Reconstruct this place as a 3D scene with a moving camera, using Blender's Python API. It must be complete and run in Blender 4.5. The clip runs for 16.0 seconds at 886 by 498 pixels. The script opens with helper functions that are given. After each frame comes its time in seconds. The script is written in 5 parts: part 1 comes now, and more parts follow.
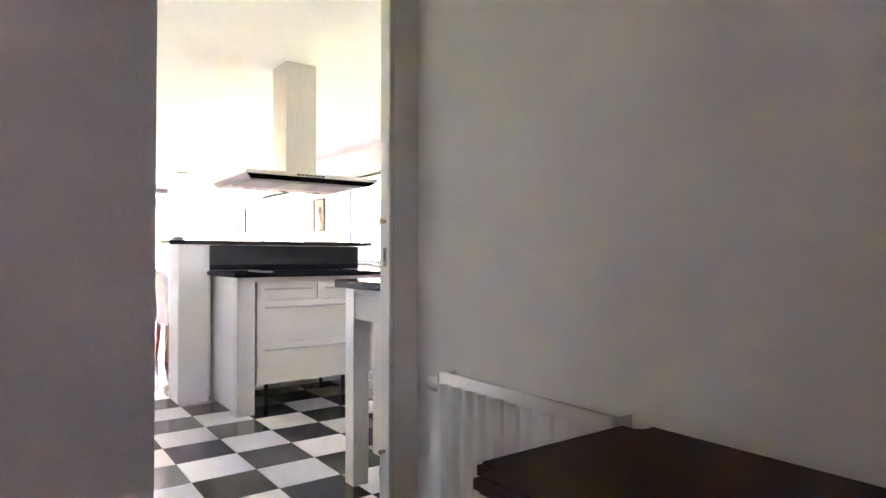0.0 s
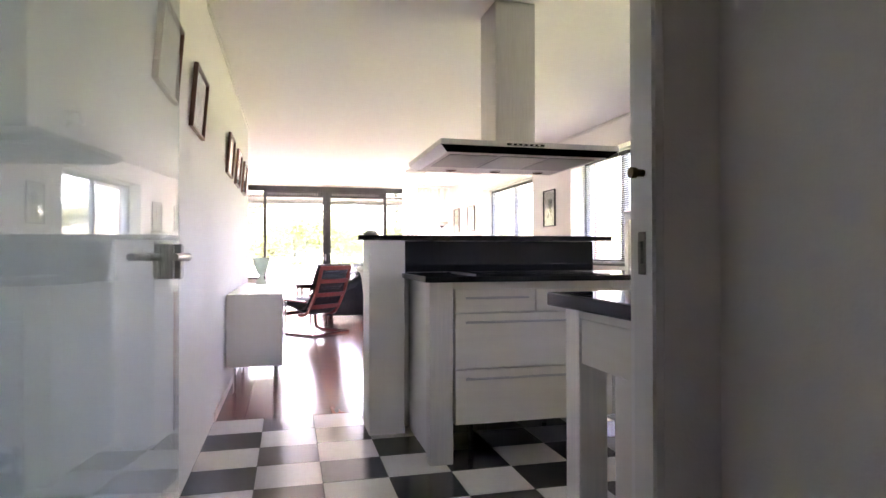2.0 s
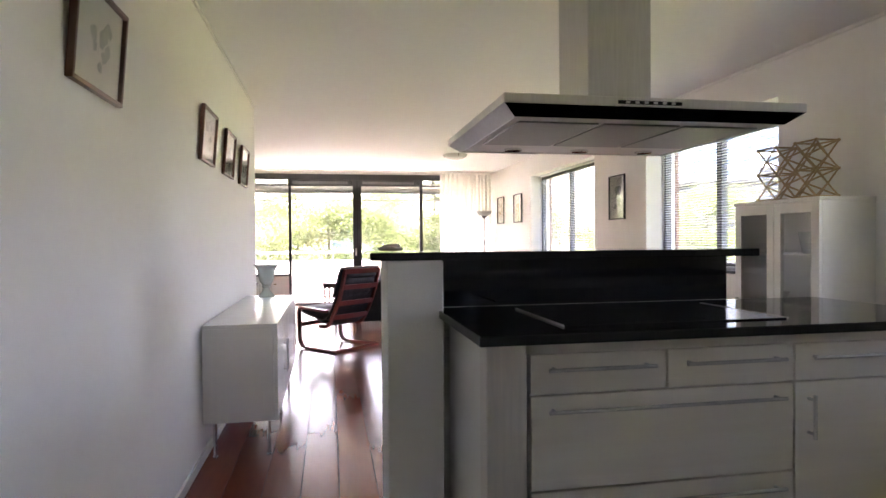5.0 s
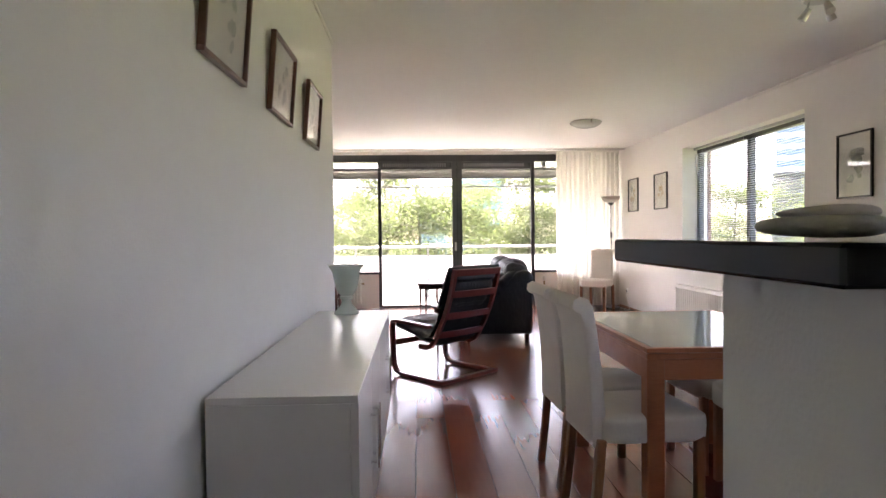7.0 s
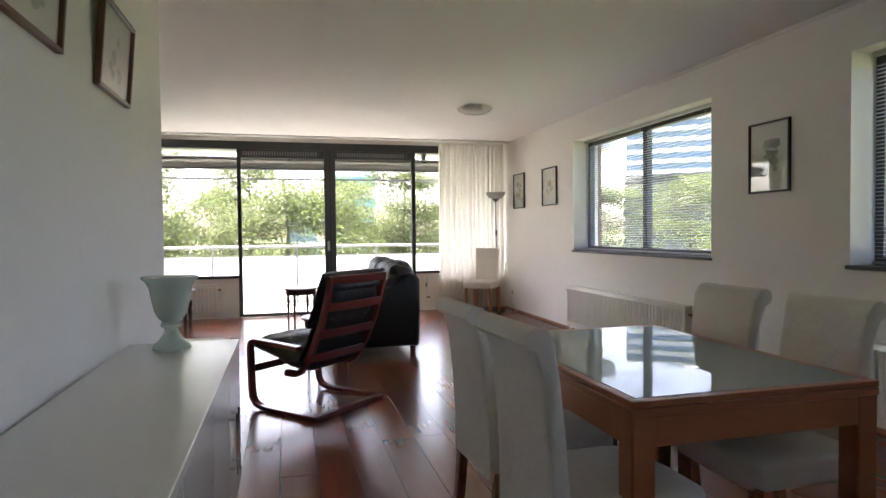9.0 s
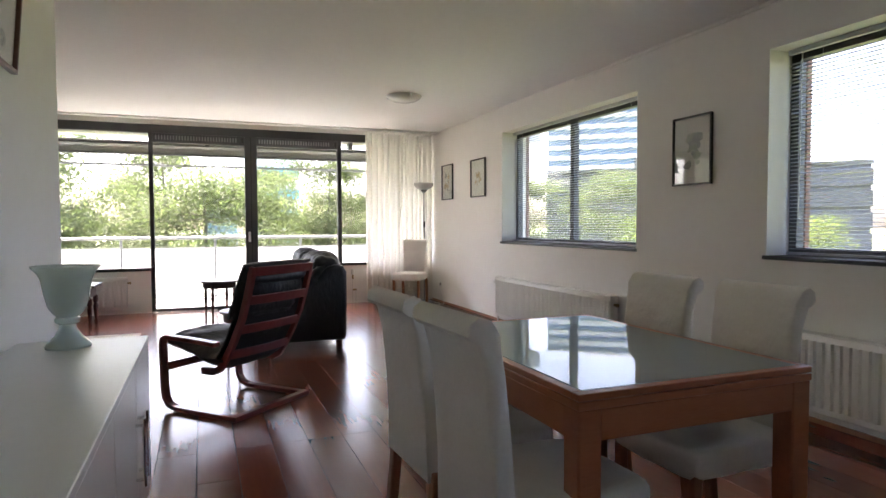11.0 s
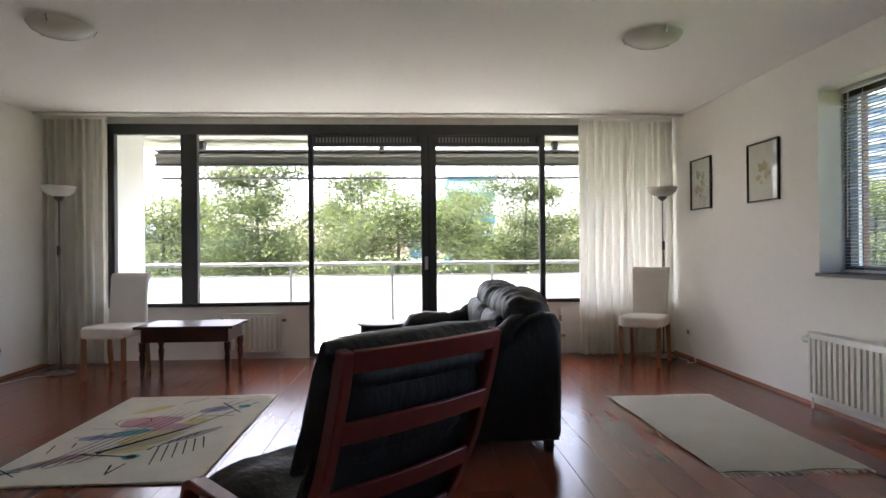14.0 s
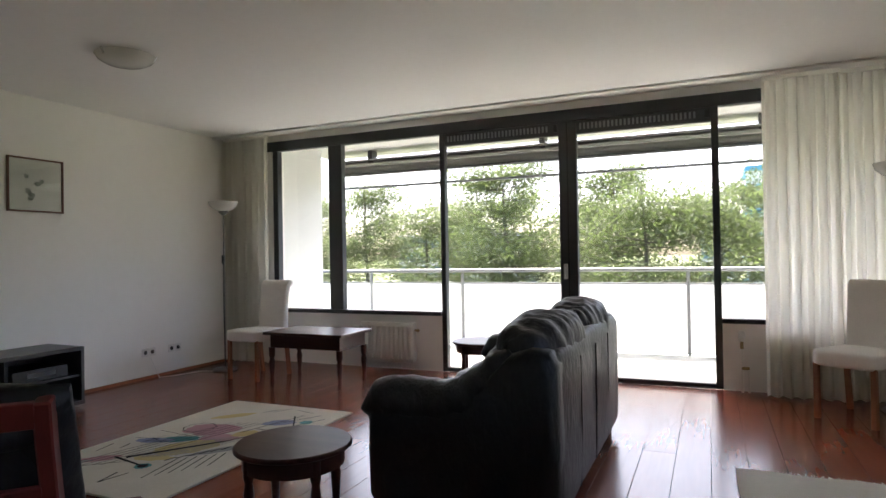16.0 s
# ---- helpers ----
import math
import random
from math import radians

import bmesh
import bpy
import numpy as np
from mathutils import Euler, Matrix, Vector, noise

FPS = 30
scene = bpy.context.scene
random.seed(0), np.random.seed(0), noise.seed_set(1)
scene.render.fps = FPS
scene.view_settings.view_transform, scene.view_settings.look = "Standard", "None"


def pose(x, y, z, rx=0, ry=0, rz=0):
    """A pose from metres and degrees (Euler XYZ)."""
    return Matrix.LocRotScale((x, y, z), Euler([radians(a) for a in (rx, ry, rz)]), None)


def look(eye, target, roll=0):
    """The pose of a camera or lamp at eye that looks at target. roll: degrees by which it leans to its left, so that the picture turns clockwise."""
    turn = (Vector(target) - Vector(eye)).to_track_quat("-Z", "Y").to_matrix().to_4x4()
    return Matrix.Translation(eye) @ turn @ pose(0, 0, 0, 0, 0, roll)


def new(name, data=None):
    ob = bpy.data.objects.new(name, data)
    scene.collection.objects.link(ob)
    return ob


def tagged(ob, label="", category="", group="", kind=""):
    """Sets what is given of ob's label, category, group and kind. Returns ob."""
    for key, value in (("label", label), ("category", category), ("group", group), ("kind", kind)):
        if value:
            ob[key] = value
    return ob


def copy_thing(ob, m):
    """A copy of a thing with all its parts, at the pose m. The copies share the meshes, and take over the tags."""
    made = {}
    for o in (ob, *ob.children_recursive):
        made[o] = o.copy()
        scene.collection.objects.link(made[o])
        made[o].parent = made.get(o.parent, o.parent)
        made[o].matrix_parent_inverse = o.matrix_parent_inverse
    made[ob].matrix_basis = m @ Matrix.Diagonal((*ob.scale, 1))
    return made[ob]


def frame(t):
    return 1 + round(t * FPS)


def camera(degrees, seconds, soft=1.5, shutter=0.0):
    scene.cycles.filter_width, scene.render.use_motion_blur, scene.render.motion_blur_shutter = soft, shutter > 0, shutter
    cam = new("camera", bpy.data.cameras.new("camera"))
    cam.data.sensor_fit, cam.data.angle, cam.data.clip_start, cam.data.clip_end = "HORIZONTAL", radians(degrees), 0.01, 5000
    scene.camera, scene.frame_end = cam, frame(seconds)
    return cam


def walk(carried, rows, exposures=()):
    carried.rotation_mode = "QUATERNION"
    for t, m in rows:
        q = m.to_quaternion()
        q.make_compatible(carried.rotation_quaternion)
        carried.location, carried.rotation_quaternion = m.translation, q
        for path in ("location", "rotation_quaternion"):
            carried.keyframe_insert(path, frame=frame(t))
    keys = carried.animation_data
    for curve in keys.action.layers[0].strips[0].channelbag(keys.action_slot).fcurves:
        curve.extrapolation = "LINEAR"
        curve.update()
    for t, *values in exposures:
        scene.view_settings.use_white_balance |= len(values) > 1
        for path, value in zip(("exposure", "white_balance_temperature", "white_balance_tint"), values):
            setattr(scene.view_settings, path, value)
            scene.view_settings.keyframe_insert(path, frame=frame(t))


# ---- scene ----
cam = camera(71.9, 16.0)
PATH = [
    (0, (-0.13, -0.253, 1.073), (1.05, 1.361, 1.093), 0.1),
    (0.5, (0.037, -0.029, 1.067), (1.07, 1.683, 1.086), 0.2),
    (1, (0.204, 0.175, 1.06), (1.094, 1.965, 1.079), 0.0),
    (1.5, (0.367, 0.439, 1.05), (1.002, 2.335, 1.07), -0.1),
    (2, (0.467, 0.803, 1.064), (0.955, 2.742, 1.081), -0.1),
    (2.5, (0.58, 1.147, 1.067), (1.009, 3.1, 1.094), -0.2),
    (3, (0.662, 1.416, 1.121), (1.034, 3.381, 1.151), -0.3),
    (5.5, (0.708, 2.443, 1.227), (1.067, 4.41, 1.181), -0.6),
    (6, (0.656, 2.951, 1.203), (0.825, 4.943, 1.153), -0.5),
    (6.5, (0.603, 3.478, 1.184), (0.701, 5.475, 1.135), -0.4),
    (7, (0.576, 3.995, 1.186), (0.661, 5.992, 1.141), -0.6),
    (7.5, (0.566, 4.414, 1.182), (0.66, 6.412, 1.148), -0.6),
    (8, (0.592, 4.698, 1.174), (0.765, 6.69, 1.142), -0.5),
    (8.5, (0.591, 4.823, 1.194), (0.888, 6.8, 1.151), -0.8),
    (9, (0.603, 4.907, 1.183), (1.101, 6.843, 1.128), -0.6),
    (9.5, (0.602, 4.935, 1.18), (1.295, 6.809, 1.107), -0.5),
    (12, (0.627, 5.378, 1.150), (1.359, 7.238, 1.069), -0.2),
    (12.5, (0.715, 5.83, 1.152), (1.233, 7.762, 1.091), -0.4),
    (13, (0.79, 6.385, 1.132), (1.108, 8.36, 1.122), -0.4),
    (13.5, (0.905, 6.878, 1.143), (1.128, 8.867, 1.143), -0.4),
    (14, (1.018, 7.383, 1.14), (1.131, 9.38, 1.143), -0.5),
    (14.5, (1.225, 7.86, 1.116), (1.254, 9.86, 1.123), -0.6),
    (15, (1.603, 8.184, 1.141), (1.492, 10.181, 1.152), -1.0),
    (15.5, (1.956, 8.209, 1.175), (1.53, 10.163, 1.196), -1.0),
    (16, (2.43, 8.36, 1.177), (1.631, 10.194, 1.195), -1.0),
]
EXPOSURES = [(0, 7.35, 6820, 36), (1.0, 6.62, 6820, 36), (1.5, 6.25, 6830, 36), (2.2, 5.82, 6850, 36), (3, 5.25, 6860, 33), (5.5, 5.0, 7000, 28), (7, 4.34, 6950, 25),
             (8, 3.83, 6820, 21), (9, 3.77, 6700, 17), (12, 3.82, 6600, 18), (12.5, 3.58, 6500, 16), (14.5, 3.22, 6450, 14), (16, 2.95, 6550, 13)]
walk(cam, [(t, look(eye, target, roll)) for t, eye, target, roll in PATH], EXPOSURES)

# ---- light ----
SUN_WAY = Vector((-0.16, 0.46, 0.87)).normalized()
world = bpy.data.worlds.new("world")
scene.world = world
world.use_nodes = True
wn = world.node_tree.nodes
sky = wn.new("ShaderNodeTexSky")
sky.sky_type = "NISHITA"
sky.sun_disc = False
sky.sun_elevation = math.asin(SUN_WAY.z)
sky.sun_rotation = math.atan2(SUN_WAY.x, SUN_WAY.y)
sky.dust_density, sky.air_density, sky.ozone_density = 4.0, 0.7, 0.4
world.node_tree.links.new(sky.outputs[0], wn["Background"].inputs[0])
wn["Background"].inputs[1].default_value = 0.15
sun = new("sun", bpy.data.lights.new("sun", "SUN"))
sun.data.energy, sun.data.angle, sun.data.color = 3.0, radians(0.6), (1.0, 0.95, 0.87)
sun.matrix_world = look(SUN_WAY * 50, (0, 0, 0))


# ---- materials ----
def material(name, base, rough=0.5, metal=0.0, second=None, scale=4.0, fine=60.0, mix=0.5, bump=0.0, bump_scale=80.0,
             stretch=(1, 1, 1), random=0.0, sheen=0.0, coat=0.0, specular=0.5, rough_var=0.0):
    """A principled surface with variation at two scales, in metres of the object's own space."""
    m = bpy.data.materials.new(name)
    m.use_nodes = True
    n, l = m.node_tree.nodes, m.node_tree.links
    p = n["Principled BSDF"]
    base = tuple(base) + (1,)
    second = tuple(second) + (1,) if second else tuple(c * 0.86 for c in base[:3]) + (1,)
    coords = n.new("ShaderNodeTexCoord")
    place = n.new("ShaderNodeMapping")
    place.inputs["Scale"].default_value = stretch
    l.new(coords.outputs["Object"], place.inputs[0])
    info = n.new("ShaderNodeObjectInfo")
    shift = n.new("ShaderNodeVectorMath")
    shift.operation = "ADD"
    spread = n.new("ShaderNodeMath")
    spread.operation = "MULTIPLY"
    spread.inputs[1].default_value = 37.0 if random else 0.0
    l.new(info.outputs["Random"], spread.inputs[0])
    l.new(place.outputs[0], shift.inputs[0])
    l.new(spread.outputs[0], shift.inputs[1])
    big = n.new("ShaderNodeTexNoise")
    big.inputs["Scale"].default_value, big.inputs["Detail"].default_value = scale, 4
    small = n.new("ShaderNodeTexNoise")
    small.inputs["Scale"].default_value, small.inputs["Detail"].default_value = fine, 3
    l.new(shift.outputs[0], big.inputs["Vector"])
    l.new(shift.outputs[0], small.inputs["Vector"])
    both = n.new("ShaderNodeMath")
    both.operation = "MULTIPLY_ADD"
    both.inputs[1].default_value = 0.45
    l.new(small.outputs[0], both.inputs[0])
    half = n.new("ShaderNodeMath")
    half.operation = "MULTIPLY"
    half.inputs[1].default_value = 0.6
    l.new(big.outputs[0], half.inputs[0])
    l.new(half.outputs[0], both.inputs[2])
    ramp = n.new("ShaderNodeMapRange")
    ramp.inputs["From Min"].default_value, ramp.inputs["From Max"].default_value = 0.35, 0.7
    ramp.inputs["To Max"].default_value = mix * 2
    l.new(both.outputs[0], ramp.inputs[0])
    colour = n.new("ShaderNodeMix")
    colour.data_type = "RGBA"
    colour.inputs[6].default_value, colour.inputs[7].default_value = base, second
    l.new(ramp.outputs[0], colour.inputs[0])
    last = colour.outputs[2]
    if random:
        hue = n.new("ShaderNodeHueSaturation")
        tone = n.new("ShaderNodeMapRange")
        tone.inputs["To Min"].default_value, tone.inputs["To Max"].default_value = 1 - random, 1 + random
        l.new(info.outputs["Random"], tone.inputs[0])
        l.new(tone.outputs[0], hue.inputs["Value"])
        l.new(last, hue.inputs["Color"])
        last = hue.outputs[0]
    l.new(last, p.inputs["Base Color"])
    p.inputs["Roughness"].default_value, p.inputs["Metallic"].default_value = rough, metal
    p.inputs["Specular IOR Level"].default_value = specular
    p.inputs["Sheen Weight"].default_value, p.inputs["Coat Weight"].default_value = sheen, coat
    p.inputs["Coat Roughness"].default_value = 0.08
    if rough_var:
        worn = n.new("ShaderNodeMapRange")
        worn.inputs["To Min"].default_value, worn.inputs["To Max"].default_value = rough, rough + rough_var
        l.new(big.outputs[0], worn.inputs[0])
        l.new(worn.outputs[0], p.inputs["Roughness"])
    if bump:
        tex = n.new("ShaderNodeTexNoise")
        tex.inputs["Scale"].default_value, tex.inputs["Detail"].default_value = bump_scale, 4
        l.new(shift.outputs[0], tex.inputs["Vector"])
        b = n.new("ShaderNodeBump")
        b.inputs["Strength"].default_value, b.inputs["Distance"].default_value = bump, 0.01
        l.new(tex.outputs[0], b.inputs["Height"])
        l.new(b.outputs[0], p.inputs["Normal"])
    return m


def see_through(name, tint, gloss=1.0, rough=0.0, milk=0.0, milk_colour=(0.8, 0.85, 0.83)):
    """A thin pane: clear, with a Fresnel reflection, and milky where asked."""
    m = bpy.data.materials.new(name)
    m.use_nodes = True
    n, l = m.node_tree.nodes, m.node_tree.links
    n.remove(n["Principled BSDF"])
    clear, shine = n.new("ShaderNodeBsdfTransparent"), n.new("ShaderNodeBsdfGlossy")
    clear.inputs[0].default_value = tuple(tint) + (1,)
    shine.inputs["Roughness"].default_value = rough
    facing = n.new("ShaderNodeLayerWeight")
    facing.inputs[0].default_value = 0.5
    steep = n.new("ShaderNodeMath")
    steep.operation = "POWER"
    steep.inputs[1].default_value = 5.0
    l.new(facing.outputs["Facing"], steep.inputs[0])
    amount = n.new("ShaderNodeMath")
    amount.operation = "MULTIPLY_ADD"
    amount.inputs[1].default_value, amount.inputs[2].default_value = 0.9, 0.045 * gloss
    l.new(steep.outputs[0], amount.inputs[0])
    under = clear.outputs[0]
    if milk:
        white, trans = n.new("ShaderNodeBsdfDiffuse"), n.new("ShaderNodeBsdfTranslucent")
        white.inputs[0].default_value = trans.inputs[0].default_value = tuple(milk_colour) + (1,)
        pair, cover = n.new("ShaderNodeMixShader"), n.new("ShaderNodeMixShader")
        pair.inputs[0].default_value = 0.5
        l.new(white.outputs[0], pair.inputs[1])
        l.new(trans.outputs[0], pair.inputs[2])
        cover.inputs[0].default_value = milk
        l.new(clear.outputs[0], cover.inputs[1])
        l.new(pair.outputs[0], cover.inputs[2])
        under = cover.outputs[0]
    join = n.new("ShaderNodeMixShader")
    l.new(amount.outputs[0], join.inputs[0])
    l.new(under, join.inputs[1])
    l.new(shine.outputs[0], join.inputs[2])
    l.new(join.outputs[0], n["Material Output"].inputs[0])
    return m


def cloth(name, colour, through_part=0.4, bump=0.1, scale=900.0):
    """A woven cloth that lets part of the light through."""
    m = material(name, colour, 0.95, mix=0.3, bump=bump, bump_scale=scale, specular=0.1)
    n, l = m.node_tree.nodes, m.node_tree.links
    trans, join = n.new("ShaderNodeBsdfTranslucent"), n.new("ShaderNodeMixShader")
    trans.inputs[0].default_value = tuple(colour) + (1,)
    join.inputs[0].default_value = through_part
    l.new(n["Principled BSDF"].outputs[0], join.inputs[1])
    l.new(trans.outputs[0], join.inputs[2])
    l.new(join.outputs[0], n["Material Output"].inputs[0])
    return m


def leafy(name, colour, *rest, **more):
    """Leaves that glow a little when the sun is behind them."""
    m = material(name, colour, *rest, **more)
    n, l = m.node_tree.nodes, m.node_tree.links
    trans, join = n.new("ShaderNodeBsdfTranslucent"), n.new("ShaderNodeMixShader")
    trans.inputs[0].default_value = (colour[0] * 1.3, colour[1] * 1.4, colour[2] * 1.0, 1)
    join.inputs[0].default_value = 0.52
    l.new(n["Principled BSDF"].outputs[0], join.inputs[1])
    l.new(trans.outputs[0], join.inputs[2])
    l.new(join.outputs[0], n["Material Output"].inputs[0])
    return m


WALL = material("wall_paint", (0.855, 0.835, 0.795), 0.75, second=(0.83, 0.808, 0.762), scale=0.8, fine=12, mix=0.5, bump=0.12, bump_scale=140)
CEILING = material("ceiling_paint", (0.85, 0.845, 0.82), 0.85, second=(0.82, 0.815, 0.785), scale=0.7, fine=15, bump=0.1, bump_scale=160)
PAINT = material("white_lacquer", (0.78, 0.77, 0.73), 0.32, second=(0.75, 0.735, 0.69), scale=2, fine=30, rough_var=0.1)
GLOSSY_WHITE = material("sideboard_lacquer", (0.82, 0.785, 0.73), 0.2, second=(0.8, 0.765, 0.7), scale=2, fine=25, rough_var=0.1)
FRONTS = material("drawer_front_paint", (0.82, 0.785, 0.70), 0.38, second=(0.785, 0.745, 0.655), scale=2, fine=8, stretch=(0.4, 1, 6), rough_var=0.1)
STEEL = material("brushed_steel", (0.62, 0.61, 0.59), 0.32, 1.0, second=(0.5, 0.49, 0.47), scale=3, fine=120, stretch=(1, 1, 0.05), rough_var=0.15, bump=0.03, bump_scale=200)
LEG_STEEL = material("satin_leg_steel", (0.78, 0.75, 0.695), 0.42, 0.75, second=(0.66, 0.645, 0.61), scale=3, fine=120, stretch=(1, 1, 0.05), rough_var=0.12)
# Brownish grey, darker than the other steel.
STRIKE = material("tarnished_steel", (0.3, 0.28, 0.25), 0.5, 0.8, second=(0.2, 0.18, 0.16))
CHROME = material("polished_chrome", (0.75, 0.75, 0.74), 0.12, 1.0, rough_var=0.1)
BRASS = material("dull_brass", (0.35, 0.27, 0.14), 0.35, 1.0)
DARK_FRAME = material("anthracite_frame_paint", (0.035, 0.037, 0.04), 0.42, second=(0.05, 0.052, 0.055), scale=3, fine=60, rough_var=0.1)
GRANITE = material("black_granite", (0.005, 0.005, 0.006), 0.03, second=(0.012, 0.012, 0.014), scale=90, fine=420, mix=0.2, rough_var=0.04, specular=0.32)
BLACK_BAND = material("hood_black_glass", (0.012, 0.012, 0.013), 0.15, rough_var=0.05)
FILTER = material("hood_filter_mesh", (0.36, 0.36, 0.35), 0.4, 0.9, second=(0.16, 0.16, 0.16), scale=200, fine=420, mix=0.5)
WOOD = material("red_parquet", (0.21, 0.056, 0.026), 0.22, second=(0.15, 0.037, 0.017), scale=1.6, fine=9, stretch=(5, 0.5, 1), mix=0.35, random=0.2, specular=0.42)
TILE_WHITE = material("white_floor_tile", (0.72, 0.71, 0.68), 0.14, second=(0.66, 0.645, 0.61), scale=6, fine=40, random=0.04, rough_var=0.1)
TILE_BLACK = material("black_floor_tile", (0.018, 0.018, 0.02), 0.13, second=(0.035, 0.034, 0.034), scale=7, fine=50, random=0.2, rough_var=0.1)
GROUT = material("floor_grout", (0.22, 0.21, 0.2), 0.9, fine=200)
HALL_FLOOR = material("hall_floor", (0.16, 0.09, 0.05), 0.3, second=(0.1, 0.055, 0.03), stretch=(5, 0.5, 1))
BEECH = material("beech_wood", (0.46, 0.165, 0.075), 0.3, second=(0.36, 0.115, 0.045), scale=3, fine=30, stretch=(1, 6, 6), rough_var=0.12, mix=0.45)
LEG_WOOD = material("chair_leg_wood", (0.34, 0.145, 0.07), 0.35, second=(0.25, 0.1, 0.045), scale=4, fine=30, stretch=(6, 6, 0.6), rough_var=0.1)
RED_WOOD = material("red_stained_wood", (0.19, 0.032, 0.025), 0.26, second=(0.14, 0.024, 0.019), scale=4, fine=30, stretch=(5, 5, 0.8), rough_var=0.12, coat=0.3)
MAHOGANY = material("dark_mahogany", (0.07, 0.02, 0.013), 0.3, second=(0.042, 0.012, 0.008), scale=3, fine=24, stretch=(1, 6, 6), rough_var=0.1, specular=0.35)
HALL_WOOD = material("worn_dark_wood", (0.032, 0.014, 0.010), 0.55, second=(0.05, 0.018, 0.012), scale=4, fine=26, stretch=(1, 5, 5), rough_var=0.2, bump=0.1, specular=0.25)
# Tint chosen to warm the daylight through the added hall pane.
WARM_MILK = see_through("warm_milk_glass", (0.9, 0.86, 0.8), 0.6, 0.2, 0.9, (0.92, 0.76, 0.58))
GLASS_EDGE = material("dark_glass_edge", (0.008, 0.03, 0.022), 0.15)
LEATHER = material("black_leather", (0.009, 0.009, 0.0095), 0.4, second=(0.022, 0.022, 0.025), scale=5, fine=60, bump=0.6, bump_scale=34, rough_var=0.15, specular=0.35, stretch=(1, 1, 0.45))
BLACK_CLOTH = material("black_backing", (0.012, 0.011, 0.011), 0.75, bump=0.2, bump_scale=300)
SLIP = material("white_slipcover", (0.82, 0.765, 0.705), 0.92, second=(0.76, 0.705, 0.645), scale=5, fine=90, bump=0.7, bump_scale=15, specular=0.15, sheen=0.2)
CURTAIN = cloth("curtain_cloth", (0.88, 0.86, 0.8), 0.58)
FROST = see_through("frosted_vase_glass", (0.7, 0.8, 0.74), 0.9, 0.25, 0.86, (0.77, 0.83, 0.785))
PANE = see_through("window_glass", (0.985, 0.99, 0.985), 1.0)
DOOR_GLASS = see_through("pale_green_door_glass", (0.9, 0.95, 0.93), 2.0, 0.0, 0.12, (0.8, 0.84, 0.82))
TABLE_GLASS = see_through("green_table_glass", (0.8, 0.87, 0.84), 2.4, 0.01, 0.8, (0.68, 0.74, 0.71))
CABINET_GLASS = see_through("cabinet_glass", (0.97, 0.98, 0.975), 1.2)
OPAL = see_through("opal_lamp_glass", (0.9, 0.9, 0.86), 0.6, 0.15, 0.9, (0.82, 0.81, 0.77))
PARAPET = see_through("frosted_parapet_glass", (0.95, 0.97, 0.96), 0.5, 0.3, 0.93, (0.88, 0.9, 0.89))
PLASTIC = material("white_plastic", (0.76, 0.75, 0.71), 0.35)
BLACK_PLASTIC = material("black_plastic", (0.015, 0.015, 0.016), 0.35)
BLIND = material("blind_slat_paint", (0.46, 0.47, 0.5), 0.4, 0.1, second=(0.52, 0.53, 0.55))
RADIATOR = material("radiator_enamel", (0.78, 0.765, 0.715), 0.3, second=(0.75, 0.735, 0.68), scale=3)
PAPER = material("picture_paper", (0.74, 0.72, 0.66), 0.8, second=(0.7, 0.675, 0.6), scale=6)
BLACK_FRAME = material("black_picture_frame", (0.02, 0.018, 0.017), 0.3)
RED_FRAME = material("brown_picture_frame", (0.13, 0.05, 0.032), 0.3)
INK = material("ink_wash_grey", (0.16, 0.17, 0.155), 0.85, second=(0.42, 0.43, 0.38), scale=14, mix=0.6)
INK_GREEN = material("ink_wash_green", (0.27, 0.29, 0.2), 0.85, second=(0.5, 0.5, 0.4), scale=16, mix=0.6)
INK_OCHRE = material("ink_wash_ochre", (0.45, 0.3, 0.13), 0.85, second=(0.6, 0.5, 0.33), scale=16, mix=0.6)
RUG = material("cream_wool_rug", (0.66, 0.62, 0.53), 0.97, second=(0.58, 0.54, 0.45), scale=5, fine=90, bump=0.6, bump_scale=400, specular=0.05)
COTTON_RUG = material("white_cotton_rug", (0.9, 0.88, 0.82), 0.97, second=(0.84, 0.815, 0.75), scale=4, fine=70, bump=0.2, bump_scale=260, specular=0.05)
YARN = [material("rug_yarn_" + k, c, 0.97, bump=0.5, bump_scale=400, specular=0.05) for k, c in (
    ("black", (0.03, 0.03, 0.032)), ("blue", (0.27, 0.29, 0.4)), ("rose", (0.5, 0.29, 0.31)), ("ochre", (0.6, 0.49, 0.24)), ("teal", (0.12, 0.3, 0.3)), ("grey", (0.33, 0.32, 0.31)))]
CONCRETE = material("white_painted_concrete", (0.74, 0.74, 0.71), 0.8, second=(0.66, 0.66, 0.63), scale=1.5, fine=20, bump=0.15)
BALCONY_FLOOR = material("balcony_tiles", (0.5, 0.5, 0.48), 0.7, second=(0.42, 0.42, 0.4), scale=3, fine=40)
LAMP_GREY = material("dark_lamp_metal", (0.14, 0.14, 0.14), 0.35, 0.6)
ALUMINIUM = material("grey_aluminium", (0.26, 0.27, 0.28), 0.45, 0.5, rough_var=0.1)
AWNING = material("awning_case", (0.34, 0.34, 0.31), 0.5, second=(0.28, 0.28, 0.26), fine=30)
BRICK = material("brown_brick", (0.22, 0.12, 0.085), 0.85, second=(0.15, 0.08, 0.06), scale=9, fine=60, bump=0.4, bump_scale=60)
LEAF = leafy("green_leaves", (0.085, 0.108, 0.05), 0.65, second=(0.15, 0.165, 0.085), scale=0.9, fine=7, mix=0.6, random=0.15, specular=0.3)
